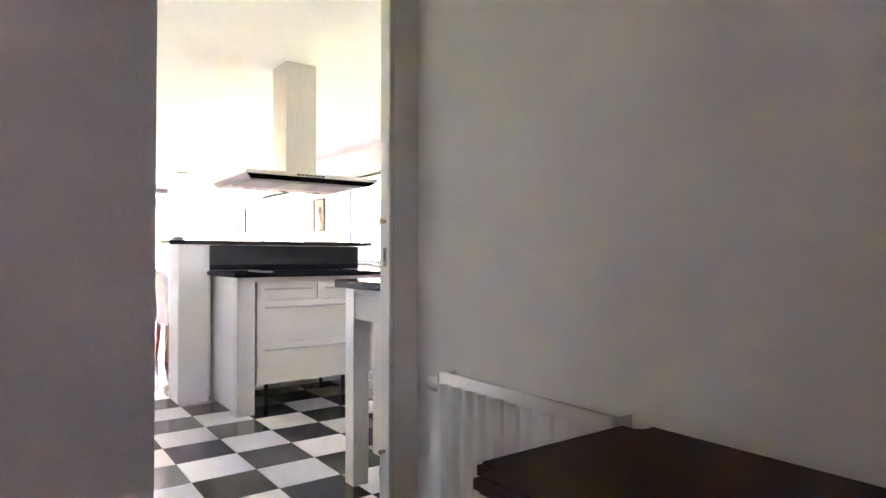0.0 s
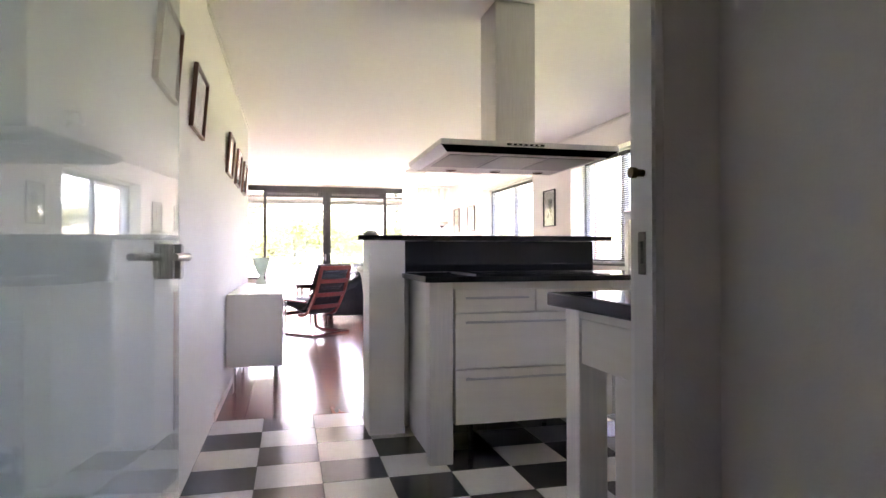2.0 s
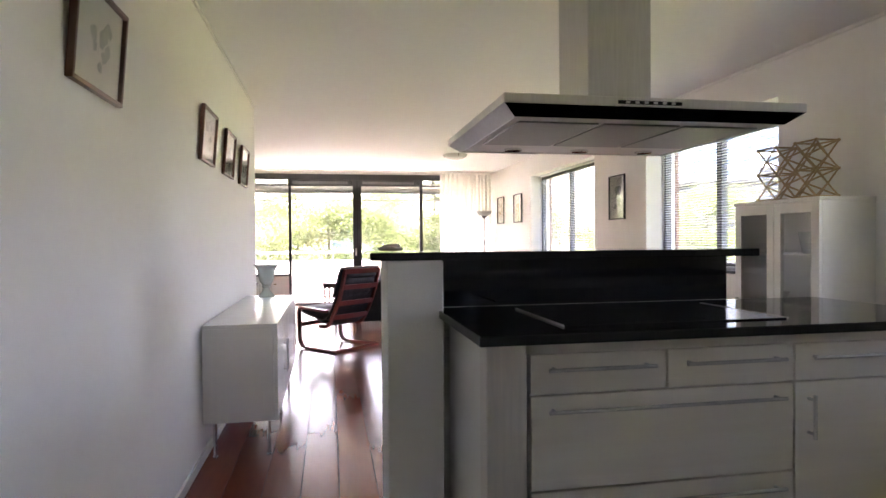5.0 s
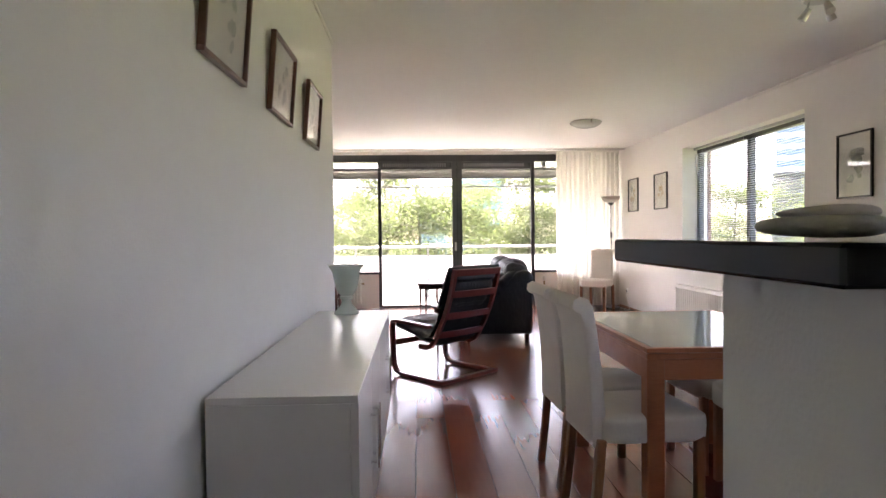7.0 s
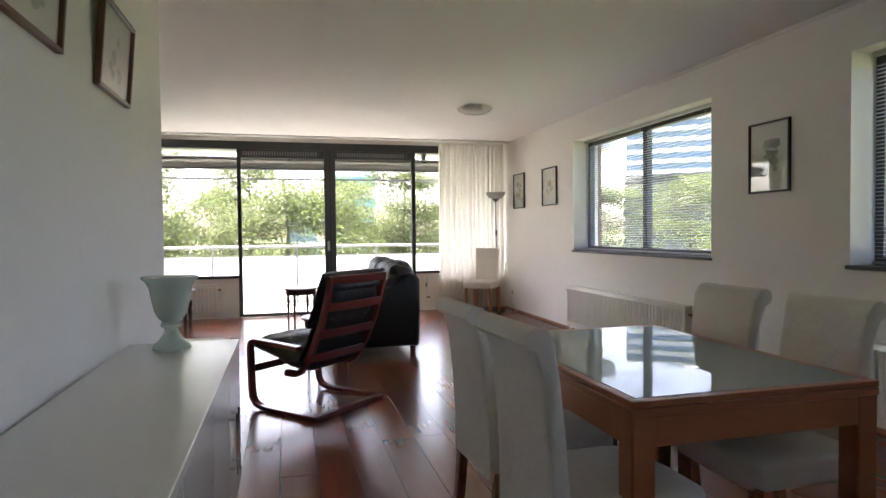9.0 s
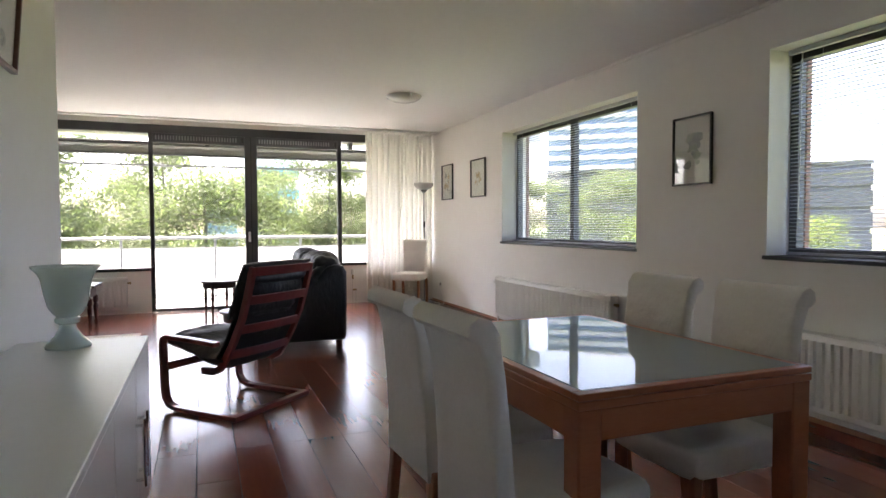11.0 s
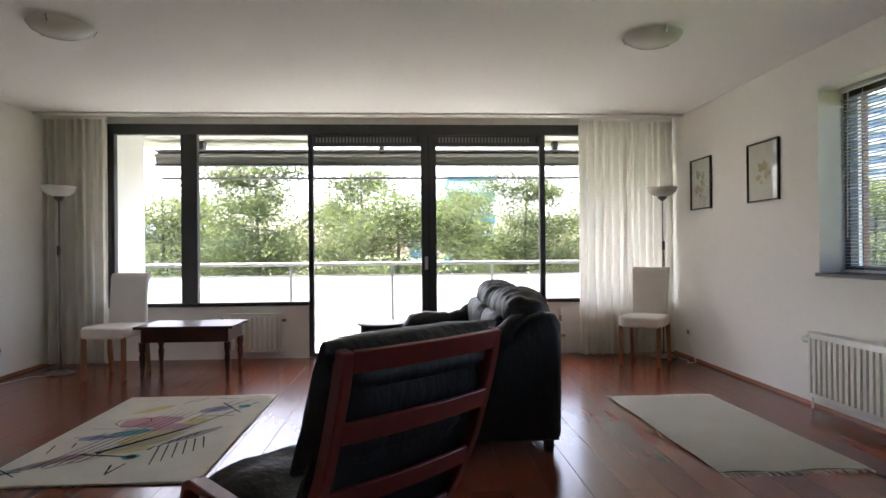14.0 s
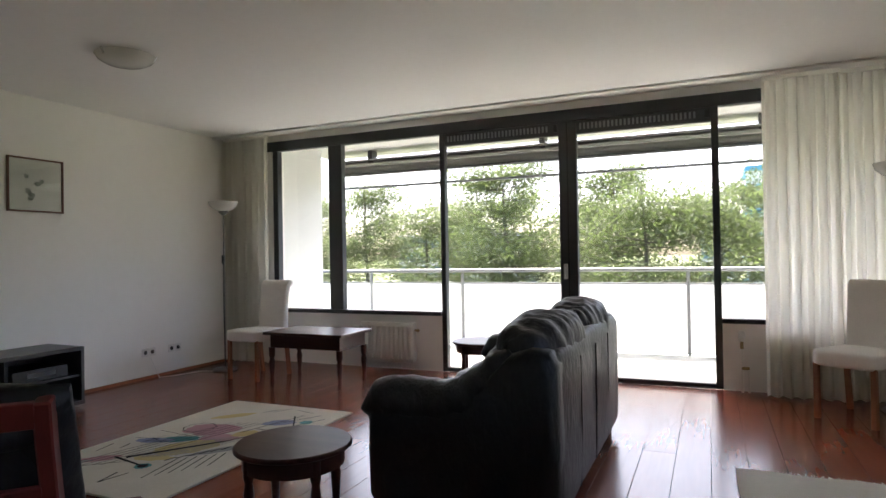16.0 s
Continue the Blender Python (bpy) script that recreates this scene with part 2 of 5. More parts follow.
LEAF_PALE = leafy("pale_green_leaves", (0.12, 0.16, 0.035), 0.6, second=(0.19, 0.21, 0.06), scale=1.2, fine=7, mix=0.6, random=0.12, specular=0.3)
BARK = material("tree_bark", (0.09, 0.075, 0.055), 0.9, second=(0.05, 0.042, 0.032), scale=5, fine=30, bump=0.6, bump_scale=20)
GRASS = material("far_grass", (0.09, 0.12, 0.04), 0.95, second=(0.13, 0.14, 0.06), scale=0.1, fine=2)
ASPHALT = material("far_asphalt", (0.06, 0.06, 0.06), 0.9)
TOWER_WHITE = material("tower_band", (0.82, 0.82, 0.81), 0.6, second=(0.76, 0.76, 0.75), scale=0.3, fine=3)
TOWER_GLASS = material("tower_glass", (0.10, 0.17, 0.25), 0.12, second=(0.16, 0.25, 0.34), scale=0.4, fine=2, specular=0.8)
TOWER_DARK = material("dark_cladding", (0.07, 0.07, 0.075), 0.6, second=(0.1, 0.1, 0.1), scale=0.2, fine=3)
BLUE_PANEL = material("blue_panel", (0.06, 0.3, 0.52), 0.4, second=(0.08, 0.38, 0.6), scale=0.3)
PINE = material("pale_stick_wood", (0.5, 0.35, 0.19), 0.5, second=(0.4, 0.27, 0.14), scale=20)
PINE_TOP = material("pale_table_wood", (0.5, 0.27, 0.17), 0.4, second=(0.42, 0.21, 0.12), scale=3, fine=25, stretch=(6, 0.6, 1), rough_var=0.1)
STONEWARE = material("pale_stone", (0.6, 0.57, 0.5), 0.7, second=(0.45, 0.42, 0.36), scale=25, fine=120, bump=0.3)


# ---- mesh helpers ----
def box(bm, x0, x1, y0, y1, z0, z1, bevel=0.0, seg=1):
    made = bmesh.ops.create_cube(bm, size=1.0)["verts"]
    bmesh.ops.scale(bm, vec=(x1 - x0, y1 - y0, z1 - z0), verts=made)
    bmesh.ops.translate(bm, vec=((x0 + x1) / 2, (y0 + y1) / 2, (z0 + z1) / 2), verts=made)
    if bevel:
        edges = list({e for v in made for e in v.link_edges})
        bmesh.ops.bevel(bm, geom=edges, offset=bevel, segments=seg, affect="EDGES", profile=0.5)
    return bm


def boxes(*rows, bevel=0.0, seg=1):
    bm = bmesh.new()
    for row in rows:
        box(bm, *row, bevel=bevel, seg=seg)
    return bm


def rod(bm, a, b, r0, r1=None, seg=12):
    """A tapered round bar from a to b."""
    a, b = Vector(a), Vector(b)
    m = Matrix.Translation((a + b) / 2) @ (b - a).to_track_quat("Z", "Y").to_matrix().to_4x4()
    bmesh.ops.create_cone(bm, cap_ends=True, segments=seg, radius1=r0, radius2=r0 if r1 is None else r1, depth=(b - a).length, matrix=m)
    return bm


def rods(*rows, seg=12):
    bm = bmesh.new()
    for row in rows:
        rod(bm, *row, seg=seg)
    return bm


def turned(profile, seg=28, close=False):
    """A turned body from (radius, height) pairs."""
    bm = bmesh.new()
    rings = []
    for r, z in profile:
        rings.append([bm.verts.new((r * math.cos(2 * math.pi * k / seg), r * math.sin(2 * math.pi * k / seg), z)) for k in range(seg)])
    for low, high in zip(rings, rings[1:]):
        for k in range(seg):
            bm.faces.new((low[k], low[(k + 1) % seg], high[(k + 1) % seg], high[k]))
    if close:
        bm.faces.new(rings[0][::-1])
        bm.faces.new(rings[-1])
    return bm


def bar(points, w, h, side=(0, 1, 0)):
    """A rectangular bent bar along points; w along side, h across it."""
    bm = bmesh.new()
    pts, side, rings = [Vector(p) for p in points], Vector(side).normalized(), []
    for k, p in enumerate(pts):
        along = (pts[min(k + 1, len(pts) - 1)] - pts[max(k - 1, 0)]).normalized()
        up = along.cross(side).normalized()
        across = up.cross(along).normalized()
        rings.append([bm.verts.new(p + across * (w / 2 * a) + up * (h / 2 * b)) for a, b in ((-1, -1), (1, -1), (1, 1), (-1, 1))])
    for low, high in zip(rings, rings[1:]):
        for k in range(4):
            bm.faces.new((low[k], low[(k + 1) % 4], high[(k + 1) % 4], high[k]))
    bm.faces.new(rings[0][::-1])
    bm.faces.new(rings[-1])
    bmesh.ops.recalc_face_normals(bm, faces=bm.faces)
    bmesh.ops.bevel(bm, geom=list(bm.edges), offset=min(w, h) * 0.12, segments=1, affect="EDGES")
    return bm


def tube(points, r, seg=8):
    """A round bent tube along points."""
    bm = bmesh.new()
    pts, rings = [Vector(p) for p in points], []
    for k, p in enumerate(pts):
        along = (pts[min(k + 1, len(pts) - 1)] - pts[max(k - 1, 0)]).normalized()
        other = Vector((0, 0, 1)) if abs(along.z) < 0.9 else Vector((1, 0, 0))
        u = along.cross(other).normalized()
        v = along.cross(u)
        rings.append([bm.verts.new(p + u * (r * math.cos(2 * math.pi * a / seg)) + v * (r * math.sin(2 * math.pi * a / seg))) for a in range(seg)])
    for low, high in zip(rings, rings[1:]):
        for k in range(seg):
            bm.faces.new((low[k], low[(k + 1) % seg], high[(k + 1) % seg], high[k]))
    bm.faces.new(rings[0][::-1])
    bm.faces.new(rings[-1])
    bmesh.ops.recalc_face_normals(bm, faces=bm.faces)
    return bm


def pillow(bm, centre, size, power=5.0, cuts=9, wrinkle=0.0, seed=0.0, puff=0.0):
    """A soft box: rounded like a superellipsoid, with creases."""
    tmp = bmesh.new()
    bmesh.ops.create_cube(tmp, size=2.0)
    bmesh.ops.subdivide_edges(tmp, edges=list(tmp.edges), cuts=cuts, use_grid_fill=True)
    twin = {v: bm.verts.new(v.co) for v in tmp.verts}
    for f in tmp.faces:
        bm.faces.new([twin[v] for v in f.verts])
    made = list(twin.values())
    tmp.free()
    for v in made:
        c = v.co
        n = (abs(c.x) ** power + abs(c.y) ** power + abs(c.z) ** power) ** (1 / power)
        c = c / n
        swell = 1 + puff * (1 - c.x * c.x) * (1 - c.y * c.y)
        p = Vector((c.x * size[0] / 2, c.y * size[1] / 2, c.z * size[2] / 2 * swell))
        if wrinkle:
            q = Vector((p.x * 5 + seed, p.y * 5, p.z * 5))
            p += c.normalized() * (wrinkle * (noise.noise(q) + 0.6 * noise.noise(Vector((q.x * 3.1, q.y * 3.1, q.z * 1.2)))))
        v.co = p + Vector(centre)
    return bm


def part(name, bm, mat, parent=None, label="", smooth=False, m=None):
    """Links a bmesh as one mesh object, under a thing or a part where one is given."""
    if m is not None:
        bmesh.ops.transform(bm, matrix=m, verts=bm.verts)
    bmesh.ops.recalc_face_normals(bm, faces=bm.faces)
    data = bpy.data.meshes.new(name)
    bm.to_mesh(data)
    bm.free()
    data.materials.append(mat)
    if smooth:
        data.shade_smooth()
        data.set_sharp_from_angle(angle=radians(smooth if smooth is not True else 40))
    ob = new(name, data)
    ob.parent = parent
    return tagged(ob, label)


def again(ob, x, y, z, parent=None, rz=0.0):
    """Another piece on the same mesh."""
    twin = new(ob.name.split(".")[0], ob.data)
    twin.parent = parent
    twin.matrix_basis = pose(x, y, z, 0, 0, rz)
    return twin


def thing(name, label, category, group="", at=(0, 0, 0), rz=0.0):
    ob = new(name)
    ob.empty_display_size = 0.1
    ob.matrix_basis = pose(*at, 0, 0, rz)
    return tagged(ob, label, category, group)


def setting(name, bm, mat, label="", category=""):
    return tagged(part(name, bm, mat), label, category, kind="structure")


# ---- structure ----
XL, XR, YW, H = -2.68, 3.907, 14.0, 2.54        # living room's left wall, right wall, window wall, ceiling height
YT = 4.945                                      # where tiles end and parquet begins
WIN = ((9.115, 11.53, 0.945, 2.24), (5.995, 7.87, 0.945, 2.24), (2.95, 4.76, 0.945, 2.24))   # openings in the right wall


def wall_with_openings():
    bm = bmesh.new()
    x0, x1, y = XR, XR + 0.32, 14.3
    for y0, y1, z0, z1 in WIN:
        box(bm, x0, x1, y1, y, 0, H + 0.2)
        box(bm, x0, x1, y0, y1, 0, z0)
        box(bm, x0, x1, y0, y1, z1, H + 0.2)
        y = y0
    box(bm, x0, x1, 1.4, y, 0, H + 0.2)
    return bm


setting("wall_east", wall_with_openings(), WALL, "white plastered wall with three window openings", "wall")
def brick_leaf():
    bm = bmesh.new()
    x0, x1, y = XR + 0.321, XR + 0.36, 13.6
    for y0, y1, z0, z1 in WIN:
        box(bm, x0, x1, y1 - 0.012, y, -0.5, H + 0.6)
        box(bm, x0, x1, y0 - 0.02, y1 - 0.012, -0.5, z0 - 0.03)
        box(bm, x0, x1, y0 - 0.02, y1 - 0.012, z1 + 0.02, H + 0.6)
        y = y0 - 0.02
    box(bm, x0, x1, 1.4, y, -0.5, H + 0.6)
    return bm


setting("wall_east_outer", brick_leaf(), BRICK, "brown brick outer face round the side windows", "wall")
setting("wall_west", boxes((-0.12, 0, 0.417, 8.28, 0, H)), WALL, "white plastered wall hung with framed pictures", "wall")
setting("wall_hall_return", boxes((-1.5, -0.12, 0.417, 0.54, 0, H)), WALL, "plain white hall wall", "wall")
setting("wall_living_south", boxes((XL - 0.12, -0.12, 8.16, 8.28, 0, H)), WALL, "plain white living room wall", "wall")
setting("wall_living_west", boxes((XL - 0.15, XL, 8.28, 14.2, 0, H)), WALL, "white living room wall with a framed print", "wall")
setting("wall_kitchen_south", boxes((1.05, XR, 1.67, 1.765, 0, H)), WALL, "white kitchen wall behind the worktop", "wall")
setting("wall_hall_east", boxes((1.157, 1.27, -2.2, 1.669, 0, H)), WALL, "white hall wall above a radiator", "wall")
# Unseen pane and wall opening behind the start, added to brighten the hall.
milk = setting("window_hall", boxes((-1.0, -0.6, -2.26, -2.25, 1.4, 1.9)), WARM_MILK, "small milky hall window", "window")
milk.visible_shadow = False
setting("wall_hall_west", boxes((-1.6, -1.5, -2.2, 0.58, 0, H)), WALL, "plain white hall wall", "wall")
setting("wall_hall_south", boxes((-1.6, -1.0, -2.3, -2.2, 0, H), (-0.6, 1.27, -2.3, -2.2, 0, H), (-1.0, -0.6, -2.3, -2.2, 0, 1.4), (-1.0, -0.6, -2.3, -2.2, 1.9, H)), WALL, "plain white hall wall with an opening added for light", "wall")
setting("ceiling", boxes((-2.9, XR, 8.28, 13.72, H, H + 0.2), (-0.12, XR, 1.55, 8.28, H, H + 0.2), (-1.6, 1.3, -2.3, 1.55, H, H + 0.2),
                         (-2.9, XR, 13.72, YW + 0.02, H + 0.035, H + 0.2)), CEILING, "smooth white ceiling with a curtain recess by the window", "ceiling")
setting("floor_base", boxes((-2.9, XR + 0.1, 1.5, 14.05, -0.25, -0.012)), GROUT, "screed under the tiles and planks", "floor")
setting("floor_hall", boxes((-1.6, 1.3, -2.3, 1.6, -0.2, 0)), HALL_FLOOR, "dark hall floor", "floor")
setting("ceiling_trim", boxes((0.0, 0.012, 4.6, 8.28, H - 0.03, H - 0.005)), PAINT, "thin white picture rail under the ceiling", "trim")
setting("ceiling_trim_east", boxes((XR - 0.012, XR, 4.6, 10.0, H - 0.03, H - 0.005)), PAINT, "thin white picture rail under the ceiling", "trim")
setting("baseboard", boxes((0, 0.012, YT, 8.28, 0, 0.055)), PAINT, "low white skirting board", "baseboard")
setting("baseboard_east", boxes((XR - 0.012, XR, YT, 13.98, 0, 0.028)), LEG_WOOD, "low brown wooden skirting", "baseboard")
setting("baseboard_west", boxes((XL, XL + 0.012, 8.3, 13.98, 0, 0.028)), LEG_WOOD, "low brown wooden skirting", "baseboard")


# ---- glass door between hall and kitchen ----
door_frame = thing("door_1", "white painted door frame of the open glass door", "door frame")
door_frame["kind"] = "structure"
jamb = part("jamb", boxes((1.028, 1.05, 1.662, 1.722, 0, H), bevel=0.004), PAINT, door_frame)
part("strike_plate", boxes((1.0255, 1.0285, 1.683, 1.703, 1.03, 1.1), (1.021, 1.0255, 1.688, 1.697, 1.048, 1.085), bevel=0.001), STRIKE, jamb, "steel strike plate")
for z in (1.196, 0.352):
    part("hinge_pin", rods(((1.012, 1.69, z), (1.03, 1.69, z), 0.006), ((1.004, 1.69, z), (1.013, 1.69, z), 0.009)), BRASS, jamb)
part("jamb", boxes((0.036, 0.078, 1.548, 1.65, 0, H), bevel=0.005), PAINT, door_frame)
part("lining", boxes((0.0, 0.036, 1.565, 1.652, 0, H)), PAINT, door_frame)

glass_door = thing("glass_door", "open clear glass door with steel fittings", "door", at=(0.084, 1.665, 0), rz=-5.0)
part("glass_leaf", boxes((-0.004, 0.004, 0.0, 0.96, 0.012, 2.3), bevel=0.001), DOOR_GLASS, glass_door)
part("glass_edge", boxes((-0.0042, 0.0042, -0.004, -0.0002, 0.012, 2.3)), GLASS_EDGE, glass_door)
for z in (1.225, 0.22):
    clip = part("hinge_clip", boxes((-0.014, 0.014, -0.004, 0.05, z - 0.024, z + 0.024), bevel=0.002), STEEL, glass_door)
    part("hinge_barrel", rods(((-0.012, -0.012, z - 0.026), (-0.012, -0.012, z + 0.026), 0.009)), STEEL, clip)
lock = part("lock_case", boxes((-0.017, 0.017, 0.855, 0.958, 1.0, 1.09), bevel=0.003), STEEL, glass_door, "square brushed steel lock case")
part("rose_bar", boxes((-0.034, 0.034, 0.862, 0.876, 1.0, 1.092), bevel=0.002), STEEL, lock, "upright steel bar of the handle")
for s in (1, -1):
    part("door_handle", rods(((s * 0.05, 0.87, 1.058), (s * 0.05, 0.735, 1.058), 0.0095)), STEEL, lock, smooth=True)
    part("door_handle_neck", rods(((s * 0.012, 0.868, 1.058), (s * 0.054, 0.868, 1.058), 0.011)), STEEL, lock, smooth=True)
    part("lock_cylinder", rods(((s * 0.016, 0.915, 1.04), (s * 0.022, 0.915, 1.04), 0.012)), CHROME, lock, smooth=True)


def wall_plate(name, x, y, z, label, turn=0.0, rows=1, kind_of="switch"):
    """A switch or socket plate that faces +x before the turn."""
    t = thing(name, label, kind_of, at=(x, y, z), rz=turn)
    for k in range(rows):
        o = k * 0.082
        part("plate", boxes((0, 0.009, -0.04 + o, 0.04 + o, -0.04, 0.04), bevel=0.003), PLASTIC, t)
        if kind_of == "switch":
            part("rocker", boxes((0.008, 0.014, -0.028 + o, 0.028 + o, -0.028, 0.028), bevel=0.002), PLASTIC, t)
        else:
            part("socket_well", rods(((0.0085, o, 0), (0.0095, o, 0), 0.021), seg=16), BLACK_PLASTIC, t)


wall_plate("light_switch", 0.0, 1.27, 1.01, "white light switch on the hall wall")
wall_plate("light_switch", 0.0, 3.18, 1.026, "white double light switch beside the glass door", rows=2)
wall_plate("wall_socket", XL, 12.7, 0.26, "white double wall socket near the floor", rows=2, kind_of="socket")
wall_plate("wall_socket", XL, 13.02, 0.26, "white double wall socket near the floor", rows=2, kind_of="socket")
wall_plate("wall_socket", XR, 13.55, 0.27, "white wall socket near the floor", turn=180, kind_of="socket")


# ---- radiators ----
def radiator(label, length, height, at, rz, valve=True, pitch=0.05, cover=True):
    """A ribbed panel radiator; its front looks along local -y, its length runs along x."""
    t = thing("radiator", label, "radiator", at=at, rz=rz)
    n = max(4, round(length / pitch))
    step = length / n
    bm = bmesh.new()
    outline = []
    for k in range(n):
        a = k * step
        outline += [(a + step * 0.08, 0.012), (a + step * 0.25, 0.0), (a + step * 0.65, 0.0), (a + step * 0.82, 0.012)]
    outline = [(0, 0.012)] + outline + [(length, 0.012)]
    for z0, z1 in ((0.035, height - 0.035),):
        low = [bm.verts.new((x, y, z0)) for x, y in outline]
        high = [bm.verts.new((x, y, z1)) for x, y in outline]
        for k in range(len(low) - 1):
            bm.faces.new((low[k], low[k + 1], high[k + 1], high[k]))
    box(bm, 0, length, 0.0115, 0.03, 0, height, bevel=0.004)
    part("panel", bm, RADIATOR, t, smooth=50)
    if cover:
        part("top_cover", boxes((0, length, 0.006, 0.085, height - 0.004, height + 0.006), bevel=0.002), RADIATOR, t)
    for x in (0.0, length - 0.006):
        part("side_cover", boxes((x, x + 0.006, 0.008, 0.085, 0.01, height - 0.004), bevel=0.001), RADIATOR, t)
    for x in (length * 0.15, length * 0.85):
        part("bracket", boxes((x - 0.02, x + 0.02, 0.03, 0.1, height * 0.3, height * 0.8)), RADIATOR, t)
    if valve:
        v = part("valve", rods(((-0.035, 0.05, height - 0.06), (0, 0.05, height - 0.06), 0.012)), BRASS, t)
        part("thermostat_knob", turned([(0.0, 0.0), (0.018, 0.0), (0.024, 0.01), (0.026, 0.05), (0.02, 0.075), (0.0, 0.08)], 16), PLASTIC, v, "white ribbed thermostat knob", True,
             pose(-0.03, 0.05, height - 0.06, 0, -90, 0))
        part("pipe", tube([(-0.02, 0.05, height - 0.06), (-0.02, 0.055, 0.0), (-0.02, 0.055, -at[2])], 0.008), RADIATOR, t)
    part("bleed_valve", rods(((length, 0.05, height - 0.07), (length + 0.03, 0.05, height - 0.07), 0.011), ((length + 0.03, 0.05, height - 0.07), (length + 0.045, 0.05, height - 0.07), 0.016)), BRASS, t)
    return t


radiator("white ribbed panel radiator in the hall", 0.72, 0.6, (1.054, 1.41, 0.085), -90, pitch=0.068, cover=False)
radiator("long white ribbed panel radiator under the window", 2.2, 0.45, (XR - 0.105, 11.52, 0.09), -90, pitch=0.052)
radiator("white ribbed panel radiator by the dining table", 1.75, 0.44, (XR - 0.105, 7.7, 0.09), -90, pitch=0.052)
radiator("small white panel radiator below the big window", 0.62, 0.4, (-0.95, YW - 0.105, 0.08), 0)


# ---- hall table ----
hall_table = thing("hall_table", "dark brown wooden table with worn rounded edges", "table", at=(0, 0, 0))
bm = boxes((0.59, 1.14, -0.6, 0.685, 0.63, 0.666))
bmesh.ops.bevel(bm, geom=[e for e in bm.edges if abs(e.verts[0].co.z - e.verts[1].co.z) > 0.01], offset=0.05, segments=5, affect="EDGES")
bmesh.ops.bevel(bm, geom=[e for e in bm.edges if abs(e.verts[0].co.z - e.verts[1].co.z) < 0.001], offset=0.008, segments=2, affect="EDGES")
part("tabletop", bm, HALL_WOOD, hall_table, smooth=True)
part("apron", boxes((0.66, 1.1, -0.55, 0.64, 0.53, 0.63), bevel=0.004), HALL_WOOD, hall_table)
for x in (0.68, 1.08):
    for y in (-0.54, 0.62):
        part("leg", rods(((x, y, 0), (x, y, 0.53), 0.02, 0.03), seg=10), HALL_WOOD, hall_table)


# ---- kitchen island ----
pony = thing("bar_wall", "white plastered half wall carrying the black bar top", "half wall")
pony["kind"] = "structure"
part("post", boxes((0.92, 1.136, 4.388, 4.672, 0, 1.146), bevel=0.004), WALL, pony)
part("panel", boxes((1.138, 2.43, 4.53, 4.672, 0, 1.146)), WALL, pony)
setting("bar_top", boxes((0.857, 2.503, 4.387, 4.855, 1.147, 1.178), bevel=0.003), GRANITE, "polished black granite bar top", "bar top")
setting("splashback", boxes((1.138, 2.43, 4.508, 4.528, 0.954, 1.145)), GRANITE, "polished black granite splashback", "splashback")
tagged(part("worktop", boxes((1.118, 2.872, 3.742, 4.506, 0.923, 0.953), bevel=0.003), GRANITE), "polished black granite island worktop", "worktop")
hob = thing("hob", "black glass hob set flush in the worktop", "hob")
part("glass", boxes((1.42, 2.2, 3.87, 4.36, 0.9535, 0.958), bevel=0.001), BLACK_BAND, hob)
for x in (1.414, 2.202):
    part("rim", boxes((x, x + 0.005, 3.87, 4.36, 0.9535, 0.9592)), STEEL, hob)


def bar_handle(x0, x1, y, z, parent):
    h = part("handle", rods(((x0, y - 0.03, z), (x1, y - 0.03, z), 0.006)), STEEL, parent, "slim steel bar handle", True)
    for x in (x0 + 0.02, x1 - 0.02):
        part("mount", rods(((x, y, z), (x, y - 0.03, z), 0.005), seg=8), STEEL, h)


def drawer_unit(x0, x1, tops, label, door=False):
    u = thing("drawer_unit", label, "kitchen cabinet", "island drawer units")
    part("carcass", boxes((x0 + 0.004, x1 - 0.004, 3.824, 4.5, 0.192, 0.905)), PAINT, u)
    rows = [(a, b, 0.765, 0.883) for a, b in tops] + [(x0, x1, 0.478, 0.759), (x0, x1, 0.194, 0.472)]
    if door:
        rows = rows[:-2]
        d = part("door", boxes((x0 + 0.002, x1 - 0.002, 3.802, 3.822, 0.194, 0.759), bevel=0.002), FRONTS, u)
        h = part("handle", rods(((x0 + 0.05, 3.772, 0.58), (x0 + 0.05, 3.772, 0.72), 0.006)), STEEL, d, "slim steel bar handle", True)
        for z in (0.595, 0.705):
            part("mount", rods(((x0 + 0.05, 3.802, z), (x0 + 0.05, 3.772, z), 0.005), seg=8), STEEL, h)
    for a, b, z0, z1 in rows:
        d = part("drawer", boxes((a + 0.002, b - 0.002, 3.802, 3.822, z0, z1), bevel=0.002), FRONTS, u)
        bar_handle(a + 0.05, b - 0.02 - 0.03, 3.802, z1 - 0.042, d)
    for x in (x0 + 0.14, x1 - 0.14):
        for y in (4.0, 4.4):
            part("foot", rods(((x, y, 0), (x, y, 0.192), 0.014)), LAMP_GREY, u)


drawer_unit(1.284, 2.17, ((1.284, 1.724), (1.726, 2.17)), "cream drawer unit with two small and two wide drawers")
drawer_unit(2.172, 2.735, ((2.172, 2.735),), "cream island unit with one drawer above a door", True)
setting("worktop_fascia", boxes((1.274, 2.735, 3.804, 3.824, 0.887, 0.9215)), FRONTS, "cream strip under the worktop edge", "fascia")
